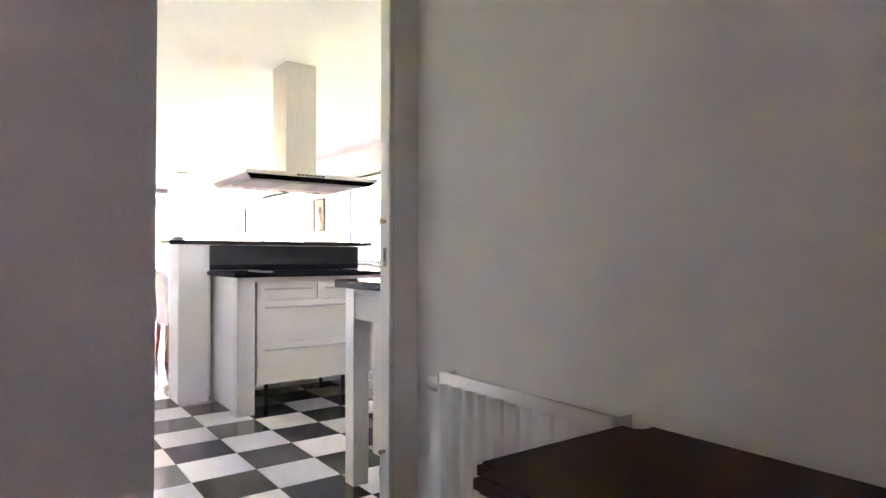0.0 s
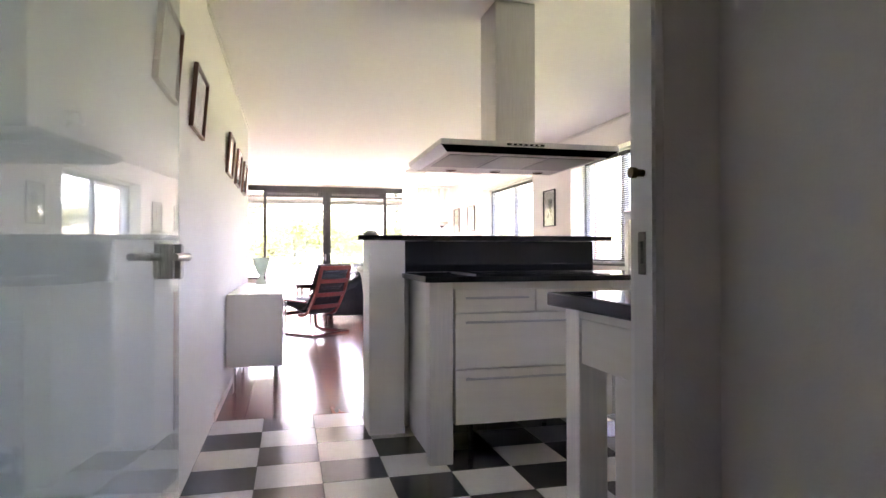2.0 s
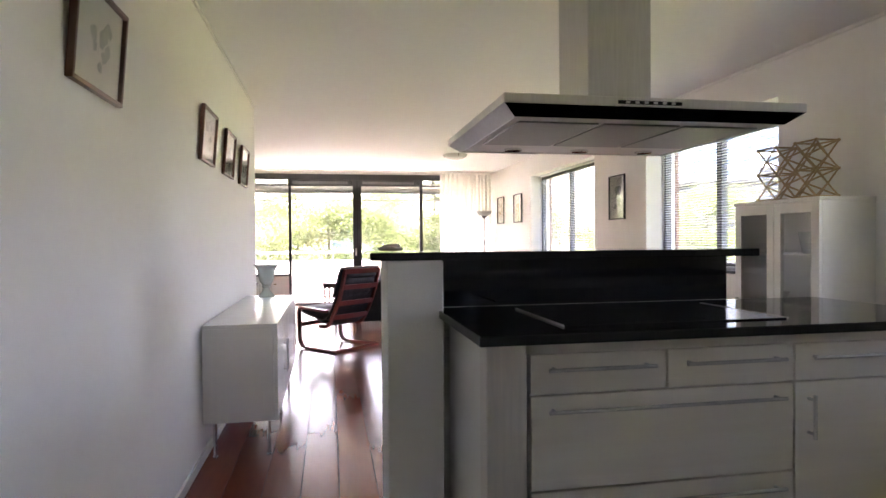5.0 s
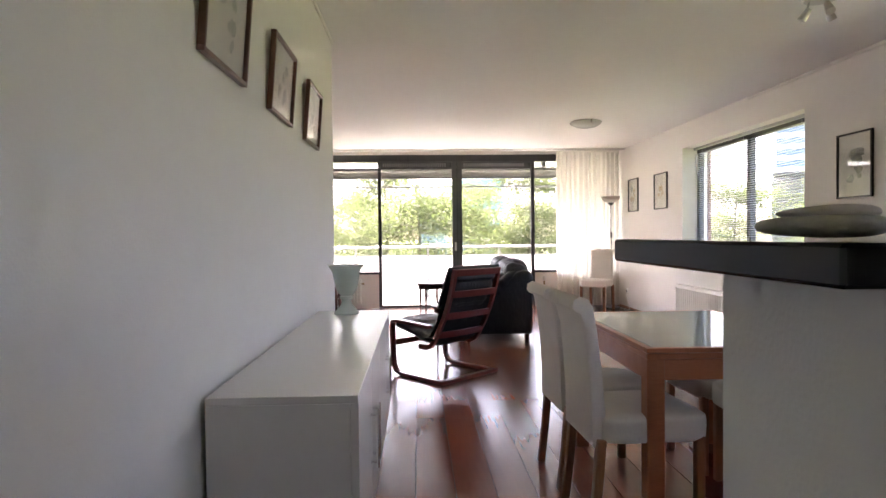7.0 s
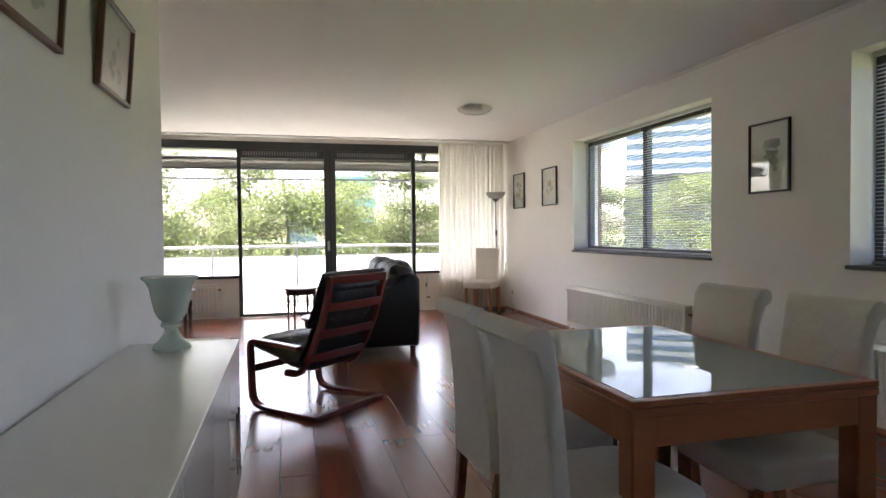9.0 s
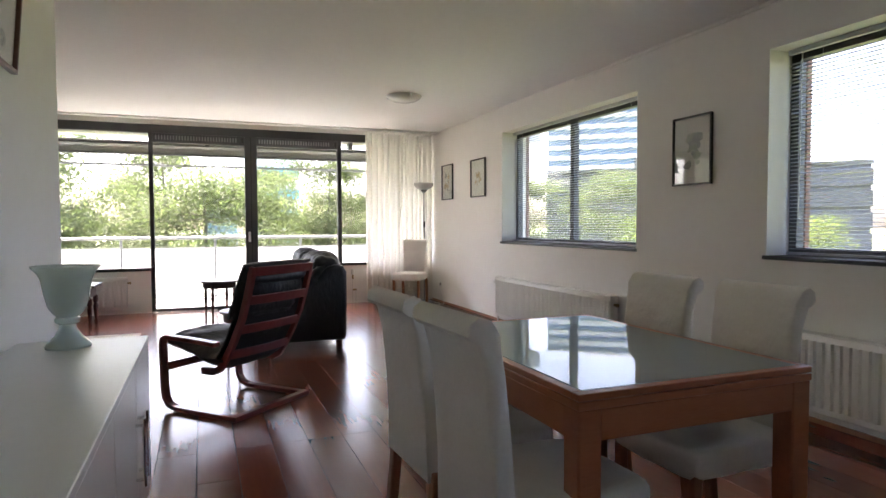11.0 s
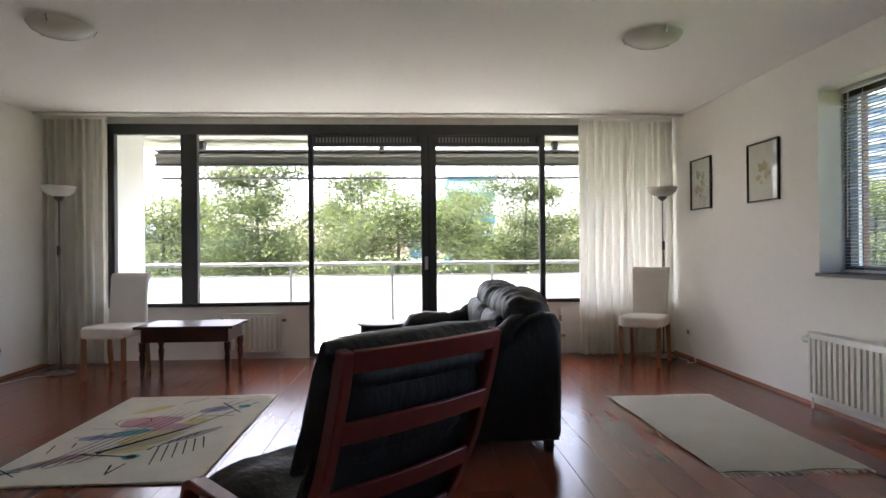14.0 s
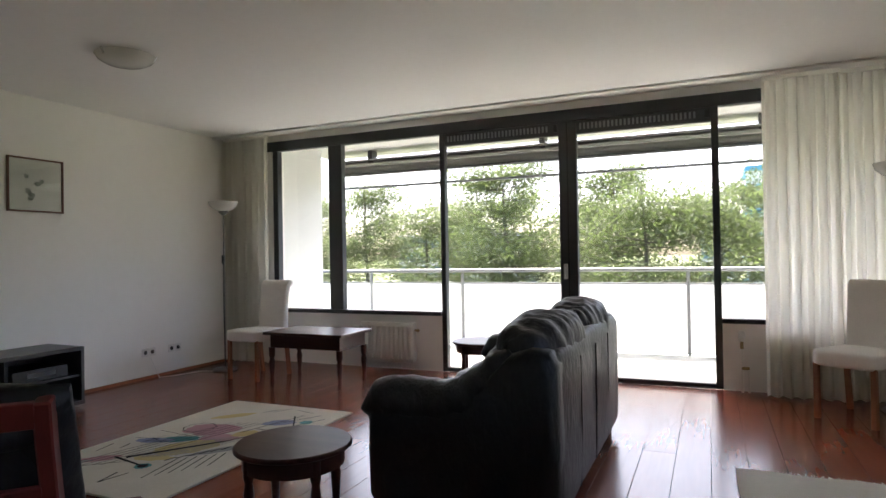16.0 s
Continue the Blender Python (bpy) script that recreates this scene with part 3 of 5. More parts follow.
for x0 in (1.15, 2.737):
    leg = thing("island_leg", "brushed steel leg under the worktop", "table leg", "worktop legs")
    part("post", boxes((x0, x0 + 0.122, 3.795, 3.875, 0.0, 0.922), bevel=0.003), LEG_STEEL, leg)
    part("side_panel", boxes((x0 + 0.03, x0 + 0.06, 3.877, 4.5, 0.0, 0.922)), PAINT, leg)


# ---- cooker hood ----
hood = thing("cooker_hood", "brushed steel island cooker hood below the ceiling", "cooker hood")
X0, X1, Y0, Y1 = 1.21, 2.215, 3.80, 4.65
bm = bmesh.new()
rings = []
for inset, z in ((0.0, 1.652), (0.0, 1.624)):
    rings.append([bm.verts.new(p) for p in ((X0 + inset, Y0 + inset, z), (X1 - inset, Y0 + inset, z), (X1 - inset, Y1 - inset, z), (X0 + inset, Y1 - inset, z))])
for k in range(4):
    bm.faces.new((rings[1][k], rings[1][(k + 1) % 4], rings[0][(k + 1) % 4], rings[0][k]))
bm.faces.new(rings[0])
bmesh.ops.bevel(bm, geom=list(bm.edges), offset=0.002, segments=1, affect="EDGES")
part("canopy", bm, STEEL, hood)
def slope_face(k, name, mat, label=""):
    bm = bmesh.new()
    loops = [[(X0 + i, Y0 + i, z), (X1 - i, Y0 + i, z), (X1 - i, Y1 - i, z), (X0 + i, Y1 - i, z)] for i, z in ((0.002, 1.6235), (0.045, 1.592))]
    bm.faces.new([bm.verts.new(p) for p in (loops[1][k], loops[1][(k + 1) % 4], loops[0][(k + 1) % 4], loops[0][k])])
    bmesh.ops.solidify(bm, geom=bm.faces[:], thickness=0.002)
    part(name, bm, mat, hood, label)


slope_face(0, "dark_band", BLACK_BAND, "black glass sloping front")
for k in (1, 2, 3):
    slope_face(k, "sloping_edge", STEEL)
part("underside", boxes((X0 + 0.052, X1 - 0.052, Y0 + 0.052, Y1 - 0.052, 1.595, 1.62), bevel=0.003), STEEL, hood)
for k in range(3):
    a = X0 + 0.08 + k * 0.285
    part("filter", boxes((a, a + 0.27, Y0 + 0.12, Y1 - 0.28, 1.589, 1.5945), bevel=0.002), FILTER, hood)
for x in (X0 + 0.24, X0 + 0.53, X0 + 0.82):
    part("lamp", turned([(0.0, 0.004), (0.03, 0.004), (0.036, 0.0), (0.036, 0.008)], 18), CHROME, hood, "small round hood lamp", True, pose(x, Y1 - 0.15, 1.587))
chim = part("chimney", boxes((1.625, 1.87, 4.15, 4.43, 1.652, H - 0.002), bevel=0.003), STEEL, hood)
part("control_strip", boxes((1.565, 1.775, Y0 - 0.002, Y0 + 0.004, 1.63, 1.641)), BLACK_BAND, hood)
for k in range(6):
    part("button", boxes((1.59 + k * 0.03, 1.602 + k * 0.03, Y0 - 0.005, Y0 - 0.0015, 1.632, 1.639)), STEEL, hood)

dish = thing("soap_dish", "pale stone dish lying on the bar", "dish", at=(0.948, 4.545, 1.178), rz=-50)
bm = bmesh.new()
pillow(bm, (0, 0, 0.013), (0.11, 0.07, 0.022), 2.6, 6, 0.002)
part("bowl", bm, STONEWARE, dish, smooth=True)
bm = bmesh.new()
pillow(bm, (0.004, 0, 0.025), (0.085, 0.05, 0.014), 2.3, 6, 0.003)
part("soap", bm, SLIP, dish, smooth=True)


# ---- second worktop and wall cupboard ----
tagged(part("worktop", boxes((1.178, XR, 1.766, 2.42, 0.919, 0.956), bevel=0.004), GRANITE), "polished black granite worktop along the wall", "worktop")
base = thing("kitchen_base_unit", "cream kitchen base unit with a side apron", "kitchen cabinet")
part("carcass", boxes((1.342, XR - 0.005, 1.77, 2.33, 0.12, 0.917)), FRONTS, base)
part("apron", boxes((1.212, 1.232, 1.77, 2.275, 0.776, 0.892), bevel=0.002), FRONTS, base)
part("top_strip", boxes((1.207, 1.34, 1.77, 2.275, 0.895, 0.918), bevel=0.001), FRONTS, base)
part("plinth", boxes((1.36, XR - 0.005, 1.77, 2.3, 0.0, 0.12)), BLACK_PLASTIC, base)
for k in range(4):
    a = 1.36 + k * 0.63
    d = part("door", boxes((a, a + 0.625, 2.332, 2.35, 0.13, 0.9), bevel=0.002), FRONTS, base)
    part("handle", rods(((a + 0.05, 2.38, 0.85), (a + 0.57, 2.38, 0.85), 0.006), ((a + 0.07, 2.35, 0.85), (a + 0.07, 2.38, 0.85), 0.005), ((a + 0.55, 2.35, 0.85), (a + 0.55, 2.38, 0.85), 0.005)), STEEL, d)
part("leg", boxes((1.207, 1.29, 2.277, 2.357, 0.0, 0.918), bevel=0.003), LEG_STEEL, base, "brushed steel leg")
cup = thing("wall_cupboard", "cream wall cupboard above the worktop", "kitchen cabinet")
part("body", boxes((1.2, 3.2, 1.767, 1.95, 1.365, 2.1), bevel=0.002), FRONTS, cup)
for k in range(4):
    d = part("door", boxes((1.202 + k * 0.5, 1.698 + k * 0.5, 1.951, 1.97, 1.36, 2.1), bevel=0.002), FRONTS, cup)
    part("handle", rods(((1.26 + k * 0.5, 2.0, 1.41), (1.64 + k * 0.5, 2.0, 1.41), 0.006), ((1.3 + k * 0.5, 1.97, 1.41), (1.3 + k * 0.5, 2.0, 1.41), 0.005), ((1.6 + k * 0.5, 1.97, 1.41), (1.6 + k * 0.5, 2.0, 1.41), 0.005)), STEEL, d)


kitchen_table = thing("kitchen_table", "white table with a pale wooden top below the window", "table")
part("tabletop", boxes((3.36, 3.895, 3.0, 4.165, 0.858, 0.893), bevel=0.006, seg=2), PINE_TOP, kitchen_table, "pale reddish wooden top")
part("apron", boxes((3.42, 3.885, 3.06, 4.1, 0.75, 0.857), bevel=0.002), PAINT, kitchen_table)
for x in (3.41, 3.83):
    for y in (3.05, 4.055):
        part("leg", boxes((x, x + 0.055, y, y + 0.055, 0, 0.857), bevel=0.004), PAINT, kitchen_table)


# ---- windows of the right wall, with blinds ----
def side_window(index, y0, y1, z0, z1):
    w = thing("window_%d" % index, "window with dark blue frame and grey venetian blind", "window")
    w["kind"] = "structure"
    x, mid = XR + 0.19, (y0 + y1) / 2 + 0.02
    part("window_frame", boxes((x, x + 0.06, y0, y0 + 0.055, z0, z1), (x, x + 0.06, y1 - 0.055, y1, z0, z1), (x, x + 0.06, y0 + 0.055, y1 - 0.055, z0, z0 + 0.06),
                               (x, x + 0.06, y0 + 0.055, y1 - 0.055, z1 - 0.06, z1), (x, x + 0.06, mid - 0.035, mid + 0.035, z0 + 0.06, z1 - 0.06)), DARK_FRAME, w)
    for a, b in ((y0 + 0.055, mid - 0.035), (mid + 0.035, y1 - 0.055)):
        g = part("pane", boxes((x + 0.03, x + 0.036, a, b, z0 + 0.06, z1 - 0.06)), PANE, w)
        g.visible_shadow = False
    part("window_sill", boxes((XR - 0.02, XR + 0.19, y0 - 0.01, y1 + 0.02, z0 - 0.012, z0 + 0.012), bevel=0.003), DARK_FRAME, w, "dark stone window sill")
    b = tagged(thing("venetian_blind", "lowered grey venetian blind with open slats", "blind", "venetian blinds"))
    bx = XR + 0.15
    part("head_rail", boxes((bx - 0.015, bx + 0.015, y0 + 0.02, y1 - 0.02, z1 - 0.03, z1), bevel=0.002), BLIND, b)
    n = int((z1 - z0 - 0.1) / 0.0235)
    slat = None
    for k in range(n):
        z = z0 + 0.055 + k * 0.0235
        if slat is None:
            bm = bmesh.new()
            rows = [[bm.verts.new((dx, yy, dz)) for dx, dz in ((-0.012, -0.001), (0.0, 0.0015), (0.012, -0.001))] for yy in (y0 + 0.025, y1 - 0.025)]
            for q in range(2):
                bm.faces.new((rows[0][q], rows[0][q + 1], rows[1][q + 1], rows[1][q]))
            geo = bmesh.ops.solidify(bm, geom=bm.faces[:], thickness=0.0006)
            slat = part("slat", bm, BLIND, b)
            slat.matrix_basis = pose(bx, 0, z, 0, 9, 0)
        else:
            again(slat, bx, 0, z, b).matrix_basis = pose(bx, 0, z, 0, 9, 0)
    part("bottom_rail", boxes((bx - 0.013, bx + 0.013, y0 + 0.025, y1 - 0.025, z0 + 0.018, z0 + 0.034), bevel=0.002), BLIND, b)
    for yy in (y0 + 0.25, mid, y1 - 0.25):
        part("ladder_cord", rods(((bx - 0.0135, yy, z0 + 0.03), (bx - 0.0135, yy, z1 - 0.02), 0.0012), seg=5), BLIND, b)
    part("tilt_wand", rods(((bx - 0.03, y1 - 0.12, z0 + 0.25), (bx - 0.02, y1 - 0.12, z1 - 0.03), 0.004), seg=6), PLASTIC, b)


for k, row in enumerate(WIN):
    side_window(k + 1, *row)


# ---- window wall ----
big = thing("window_4", "wide dark framed window wall with two sliding doors", "window")
big["kind"] = "structure"
F0, F1, TOP = YW, YW + 0.08, 2.5
for x0, x1, z0 in ((-1.385, -1.215, 0.585), (-0.05, 0.003, 0.0), (1.16, 1.325, 0.0), (2.462, 2.52, 0.0), (3.84, XR, 0.585), (-2.14, -2.07, 0.585)):
    part("mullion", boxes((x0, x1, F0, F1, z0, TOP - 0.11), bevel=0.004), DARK_FRAME, big)
part("groove", boxes((1.235, 1.25, F0 - 0.003, F0 + 0.001, 0.05, 2.38)), BLACK_PLASTIC, big)
part("head", boxes((XL, XR, F0, F1, TOP - 0.11, TOP), bevel=0.004), DARK_FRAME, big)
part("threshold", boxes((0.003, 2.462, F0, F1, 0.0, 0.045), bevel=0.004), DARK_FRAME, big)
for x0, x1 in ((XL, -0.05), (2.52, XR)):
    part("window_sill", boxes((x0, x1, F0 - 0.03, F1, 0.56, 0.6), bevel=0.004), DARK_FRAME, big)
for x0, x1 in ((0.003, 1.16), (1.325, 2.462)):
    v = part("vent_grille", boxes((x0, x1, F0 + 0.015, F1 - 0.005, 2.27, 2.389), bevel=0.003), DARK_FRAME, big)
    n = int((x1 - x0 - 0.1) / 0.036)
    slot = None
    for k in range(n):
        a = x0 + 0.03 + k * 0.036
        if slot is None:
            slot = part("vent_slot", boxes((-0.009, 0.009, -0.002, 0.002, -0.028, 0.028)), ALUMINIUM, v)
            slot.matrix_basis = pose(a + 0.009, F0 + 0.0135, 2.335)
        else:
            again(slot, a + 0.009, F0 + 0.0135, 2.335, v)
    part("vent_latch", boxes((x1 - 0.045, x1 - 0.01, F0 + 0.004, F0 + 0.016, 2.3, 2.37), bevel=0.002), BLACK_PLASTIC, v)
for x0, x1, z0, z1 in ((-2.07, -1.385, 0.6, 2.39), (-1.215, -0.05, 0.6, 2.39), (0.003, 1.16, 0.045, 2.27), (1.325, 2.462, 0.045, 2.27), (2.52, 3.84, 0.6, 2.39)):
    g = part("pane", boxes((x0, x1, F0 + 0.04, F0 + 0.046, z0, z1)), PANE, big)
    g.visible_shadow = False
h = part("door_handle", boxes((1.195, 1.23, F0 - 0.014, F0 - 0.001, 0.93, 1.07), bevel=0.003), STEEL, big, "steel door lock plate")
part("lever", rods(((1.212, F0 - 0.014, 1.03), (1.212, F0 - 0.05, 1.03), 0.008), ((1.212, F0 - 0.048, 1.035), (1.212, F0 - 0.048, 0.94), 0.008)), STEEL, h)
setting("wall_north", boxes((XL, -0.05, YW + 0.001, YW + 0.2, 0, 0.558), (XL, -2.14, YW + 0.001, YW + 0.2, 0.602, TOP - 0.112), (2.52, XR + 0.32, YW + 0.001, YW + 0.2, 0, 0.558), (XL - 0.15, XR, YW + 0.02, YW + 0.2, TOP, H + 0.2)), WALL, "low white wall below the big window", "wall")
setting("trim", boxes((XL, XR, 13.62, 13.72, H - 0.02, H - 0.001), bevel=0.004), PAINT, "white curtain rail cover on the ceiling", "trim")


# ---- curtains ----
def curtain(x0, x1, y, label, folds, depth, seed):
    rnd = random.Random(seed)
    t = thing("curtain", label, "curtain", "long curtains")
    bm = bmesh.new()
    n, zs = folds * 10, [0.02 + (2.5 - 0.02) * k / 8 for k in range(9)]
    shifts = [rnd.uniform(-0.6, 0.6) for _ in range(folds + 1)]
    grid = []
    for z in zs:
        f = 1 - z / 2.5
        line = []
        for k in range(n + 1):
            u = k / n
            s = shifts[int(u * folds)]
            a = math.sin(2 * math.pi * u * folds + s * f) * depth * (0.75 + 0.35 * f) + 0.25 * depth * math.sin(2 * math.pi * u * folds * 2.3 + seed)
            line.append(bm.verts.new((x0 + (x1 - x0) * u + 0.012 * s * f, y + a, z)))
        grid.append(line)
    for low, high in zip(grid, grid[1:]):
        for k in range(n):
            bm.faces.new((low[k], low[k + 1], high[k + 1], high[k]))
    bmesh.ops.solidify(bm, geom=bm.faces[:], thickness=0.002)
    part("cloth", bm, CURTAIN, t, smooth=60)
    part("heading", boxes((x0, x1, y - 0.008, y + 0.008, 2.5, 2.535), bevel=0.002), CURTAIN, t)


curtain(2.83, 3.36, 13.78, "long cream curtain drawn back beside the window", 6, 0.035, 3)
curtain(3.36, 3.88, 13.84, "long cream curtain glowing with daylight", 7, 0.028, 8)
curtain(-2.67, -2.03, 13.78, "long cream curtain in the corner by the window", 7, 0.033, 5)

valve = thing("heating_valve", "white thermostat valve on a heating pipe", "valve", at=(2.66, YW - 0.06, 0))
part("pipe", rods(((0, 0, 0), (0, 0, 0.4), 0.009)), RADIATOR, valve)
part("return_pipe", rods(((0.05, 0, 0), (0.05, 0, 0.2), 0.009)), RADIATOR, valve)
part("body", rods(((0, 0, 0.36), (0, 0, 0.42), 0.014)), BRASS, valve)
part("lower_joint", rods(((-0.005, 0, 0.2), (0.055, 0, 0.2), 0.013)), BRASS, valve)
part("knob", turned([(0.0, 0.0), (0.02, 0.0), (0.027, 0.012), (0.028, 0.06), (0.02, 0.085), (0.0, 0.09)], 16), PLASTIC, valve, "white ribbed thermostat knob", True, pose(0, 0, 0.42))


# ---- sideboard and vase ----
sideboard = thing("sideboard", "white lacquered sideboard on slim metal legs", "sideboard")
SX0, SX1, SY0, SY1 = 0.013, 0.416, 5.618, 7.47
part("body", boxes((SX0, SX1 - 0.022, SY0, SY1, 0.218, 0.742), bevel=0.002), GLOSSY_WHITE, sideboard)
part("top", boxes((SX0, SX1, SY0 - 0.002, SY1 + 0.002, 0.7425, 0.764), bevel=0.002), GLOSSY_WHITE, sideboard)
part("end_panel", boxes((SX1 - 0.0215, SX1, SY0, SY0 + 0.02, 0.218, 0.742)), GLOSSY_WHITE, sideboard)
for k in range(4):
    a = SY0 + 0.024 + k * 0.4635
    d = part("door", boxes((SX1 - 0.021, SX1 - 0.003, a, a + 0.458, 0.222, 0.738), bevel=0.002), GLOSSY_WHITE, sideboard)
    yy = a + (0.42 if k % 2 == 0 else 0.038)
    part("handle", rods(((SX1 + 0.02, yy, 0.4), (SX1 + 0.02, yy, 0.6), 0.006), ((SX1 - 0.004, yy, 0.42), (SX1 + 0.02, yy, 0.42), 0.005), ((SX1 - 0.004, yy, 0.58), (SX1 + 0.02, yy, 0.58), 0.005), seg=8), CHROME, d)
for y in (SY0 + 0.08, SY0 + 0.94, SY1 - 0.08):
    for x in (SX0 + 0.05, SX1 - 0.06):
        part("leg", rods(((x, y, 0.0), (x, y, 0.218), 0.011), ((x, y, 0.0), (x, y, 0.012), 0.015)), CHROME, sideboard)

vase = tagged(part("vase", turned([(0.0, 0.004), (0.076, 0.0), (0.08, 0.008), (0.07, 0.02), (0.045, 0.045), (0.03, 0.07), (0.028, 0.085), (0.042, 0.092), (0.044, 0.105), (0.036, 0.112), (0.05, 0.125),
                                   (0.066, 0.15), (0.078, 0.2), (0.087, 0.25), (0.1, 0.275), (0.117, 0.29), (0.118, 0.297), (0.112, 0.297), (0.095, 0.28), (0.08, 0.25), (0.07, 0.2), (0.055, 0.15), (0.03, 0.13), (0, 0.128)], 40),
                   FROST, smooth=50), "pale green frosted glass urn vase on the sideboard", "vase")
vase.matrix_basis = pose(0.19, 7.33, 0.764) @ Matrix.Diagonal((0.85, 0.85, 0.9, 1))


# ---- pictures ----
def picture(label, along, z0, z1, wall, rim, blots, seed, lean=0.0):
    """A framed print on a wall: wall is 'west', 'east' or 'far'; along is its stretch on it."""
    w, h = along[1] - along[0], z1 - z0
    at, rz = {"west": ((0.0, along[0], z0), 90), "east": ((XR, along[1], z0), -90), "far": ((XL, along[0], z0), 90)}[wall]
    t = thing("picture", label, "picture", "framed pictures")
    t.matrix_basis = pose(*at, lean, 0, rz)
    r, d = 0.014, 0.022
    for bx in ((0, w, -d, 0, 0, r), (0, w, -d, 0, h - r, h), (0, r, -d, 0, r, h - r), (w - r, w, -d, 0, r, h - r)):
        part("frame_bar", boxes(bx, bevel=0.0015), rim, t)
    part("paper", boxes((r, w - r, -0.008, -0.002, r, h - r)), PAPER, t)
    rnd = random.Random(seed)
    for mat, n, size in blots:
        bm = bmesh.new()
        for k in range(n):
            cx, cz = w * rnd.uniform(0.32, 0.68), h * rnd.uniform(0.25, 0.72)
            s = size * rnd.uniform(0.5, 1.3)
            ring = [bm.verts.new((cx + s * rnd.uniform(0.6, 1.1) * math.cos(a * 0.698), -0.0085 - 0.0002 * k / n, cz + s * 0.8 * rnd.uniform(0.5, 1.1) * math.sin(a * 0.698))) for a in range(9)]
            bm.faces.new(ring)
        tagged(part("drawing", bm, mat, t), kind="stuff")
    g = part("glazing", boxes((r, w - r, -0.0135, -0.012, r, h - r)), CABINET_GLASS, t)
    g.visible_shadow = False
    return t


for k, y in enumerate((3.11, 3.92, 5.64, 6.39, 7.14)):
    picture("brown framed pencil drawing on the long white wall", (y, y + 0.412), 1.682, 1.99, "west", RED_FRAME, ((INK, 7, 0.035),), 20 + k, 4.6)
picture("black framed landscape wash beside the window", (8.315, 8.69), 1.437, 1.935, "east", BLACK_FRAME, ((INK, 9, 0.05), (INK_GREEN, 7, 0.045)), 4)
picture("black framed ochre plant print by the corner", (11.97, 12.41), 1.512, 2.0, "east", BLACK_FRAME, ((INK_OCHRE, 10, 0.04),), 5)
picture("black framed ochre plant print by the curtain", (13.036, 13.45), 1.517, 2.02, "east", BLACK_FRAME, ((INK_OCHRE, 6, 0.05), (INK, 3, 0.05)), 6)
picture("red framed small ink landscape on the living room wall", (11.42, 11.88), 1.585, 2.03, "far", RED_FRAME, ((INK, 8, 0.035),), 7)


# ---- dining table and chairs ----
table = thing("dining_table", "beech dining table with a greenish glass top", "table")
TX0, TX1, TY0, TY1 = 1.45, 2.25, 6.285, 7.40
part("glass_top", boxes((TX0 + 0.03, TX1 - 0.03, TY0 + 0.03, TY1 - 0.03, 0.735, 0.745), bevel=0.001), TABLE_GLASS, table)
part("under_panel", boxes((TX0 + 0.03, TX1 - 0.03, TY0 + 0.03, TY1 - 0.03, 0.715, 0.725)), material("pale_green_board", (0.4, 0.47, 0.44), 0.5), table)
for bx in ((TX0, TX1, TY0, TY0 + 0.03), (TX0, TX1, TY1 - 0.03, TY1), (TX0, TX0 + 0.03, TY0 + 0.03, TY1 - 0.03), (TX1 - 0.03, TX1, TY0 + 0.03, TY1 - 0.03)):
    part("rim", boxes((*bx, 0.726, 0.744), bevel=0.002), BEECH, table)
    part("extension_leaf", boxes((*bx, 0.702, 0.723), bevel=0.002), BEECH, table)
for bx in ((TX0 + 0.07, TX1 - 0.07, TY0 + 0.004, TY0 + 0.024), (TX0 + 0.07, TX1 - 0.07, TY1 - 0.024, TY1 - 0.004), (TX0 + 0.004, TX0 + 0.024, TY0 + 0.07, TY1 - 0.07), (TX1 - 0.024, TX1 - 0.004, TY0 + 0.07, TY1 - 0.07)):
    part("apron", boxes((*bx, 0.62, 0.7), bevel=0.002), BEECH, table)
for x in (TX0 + 0.002, TX1 - 0.072):
    for y in (TY0 + 0.002, TY1 - 0.072):
        part("leg", boxes((x, x + 0.07, y, y + 0.07, 0, 0.704), bevel=0.005), BEECH, table)


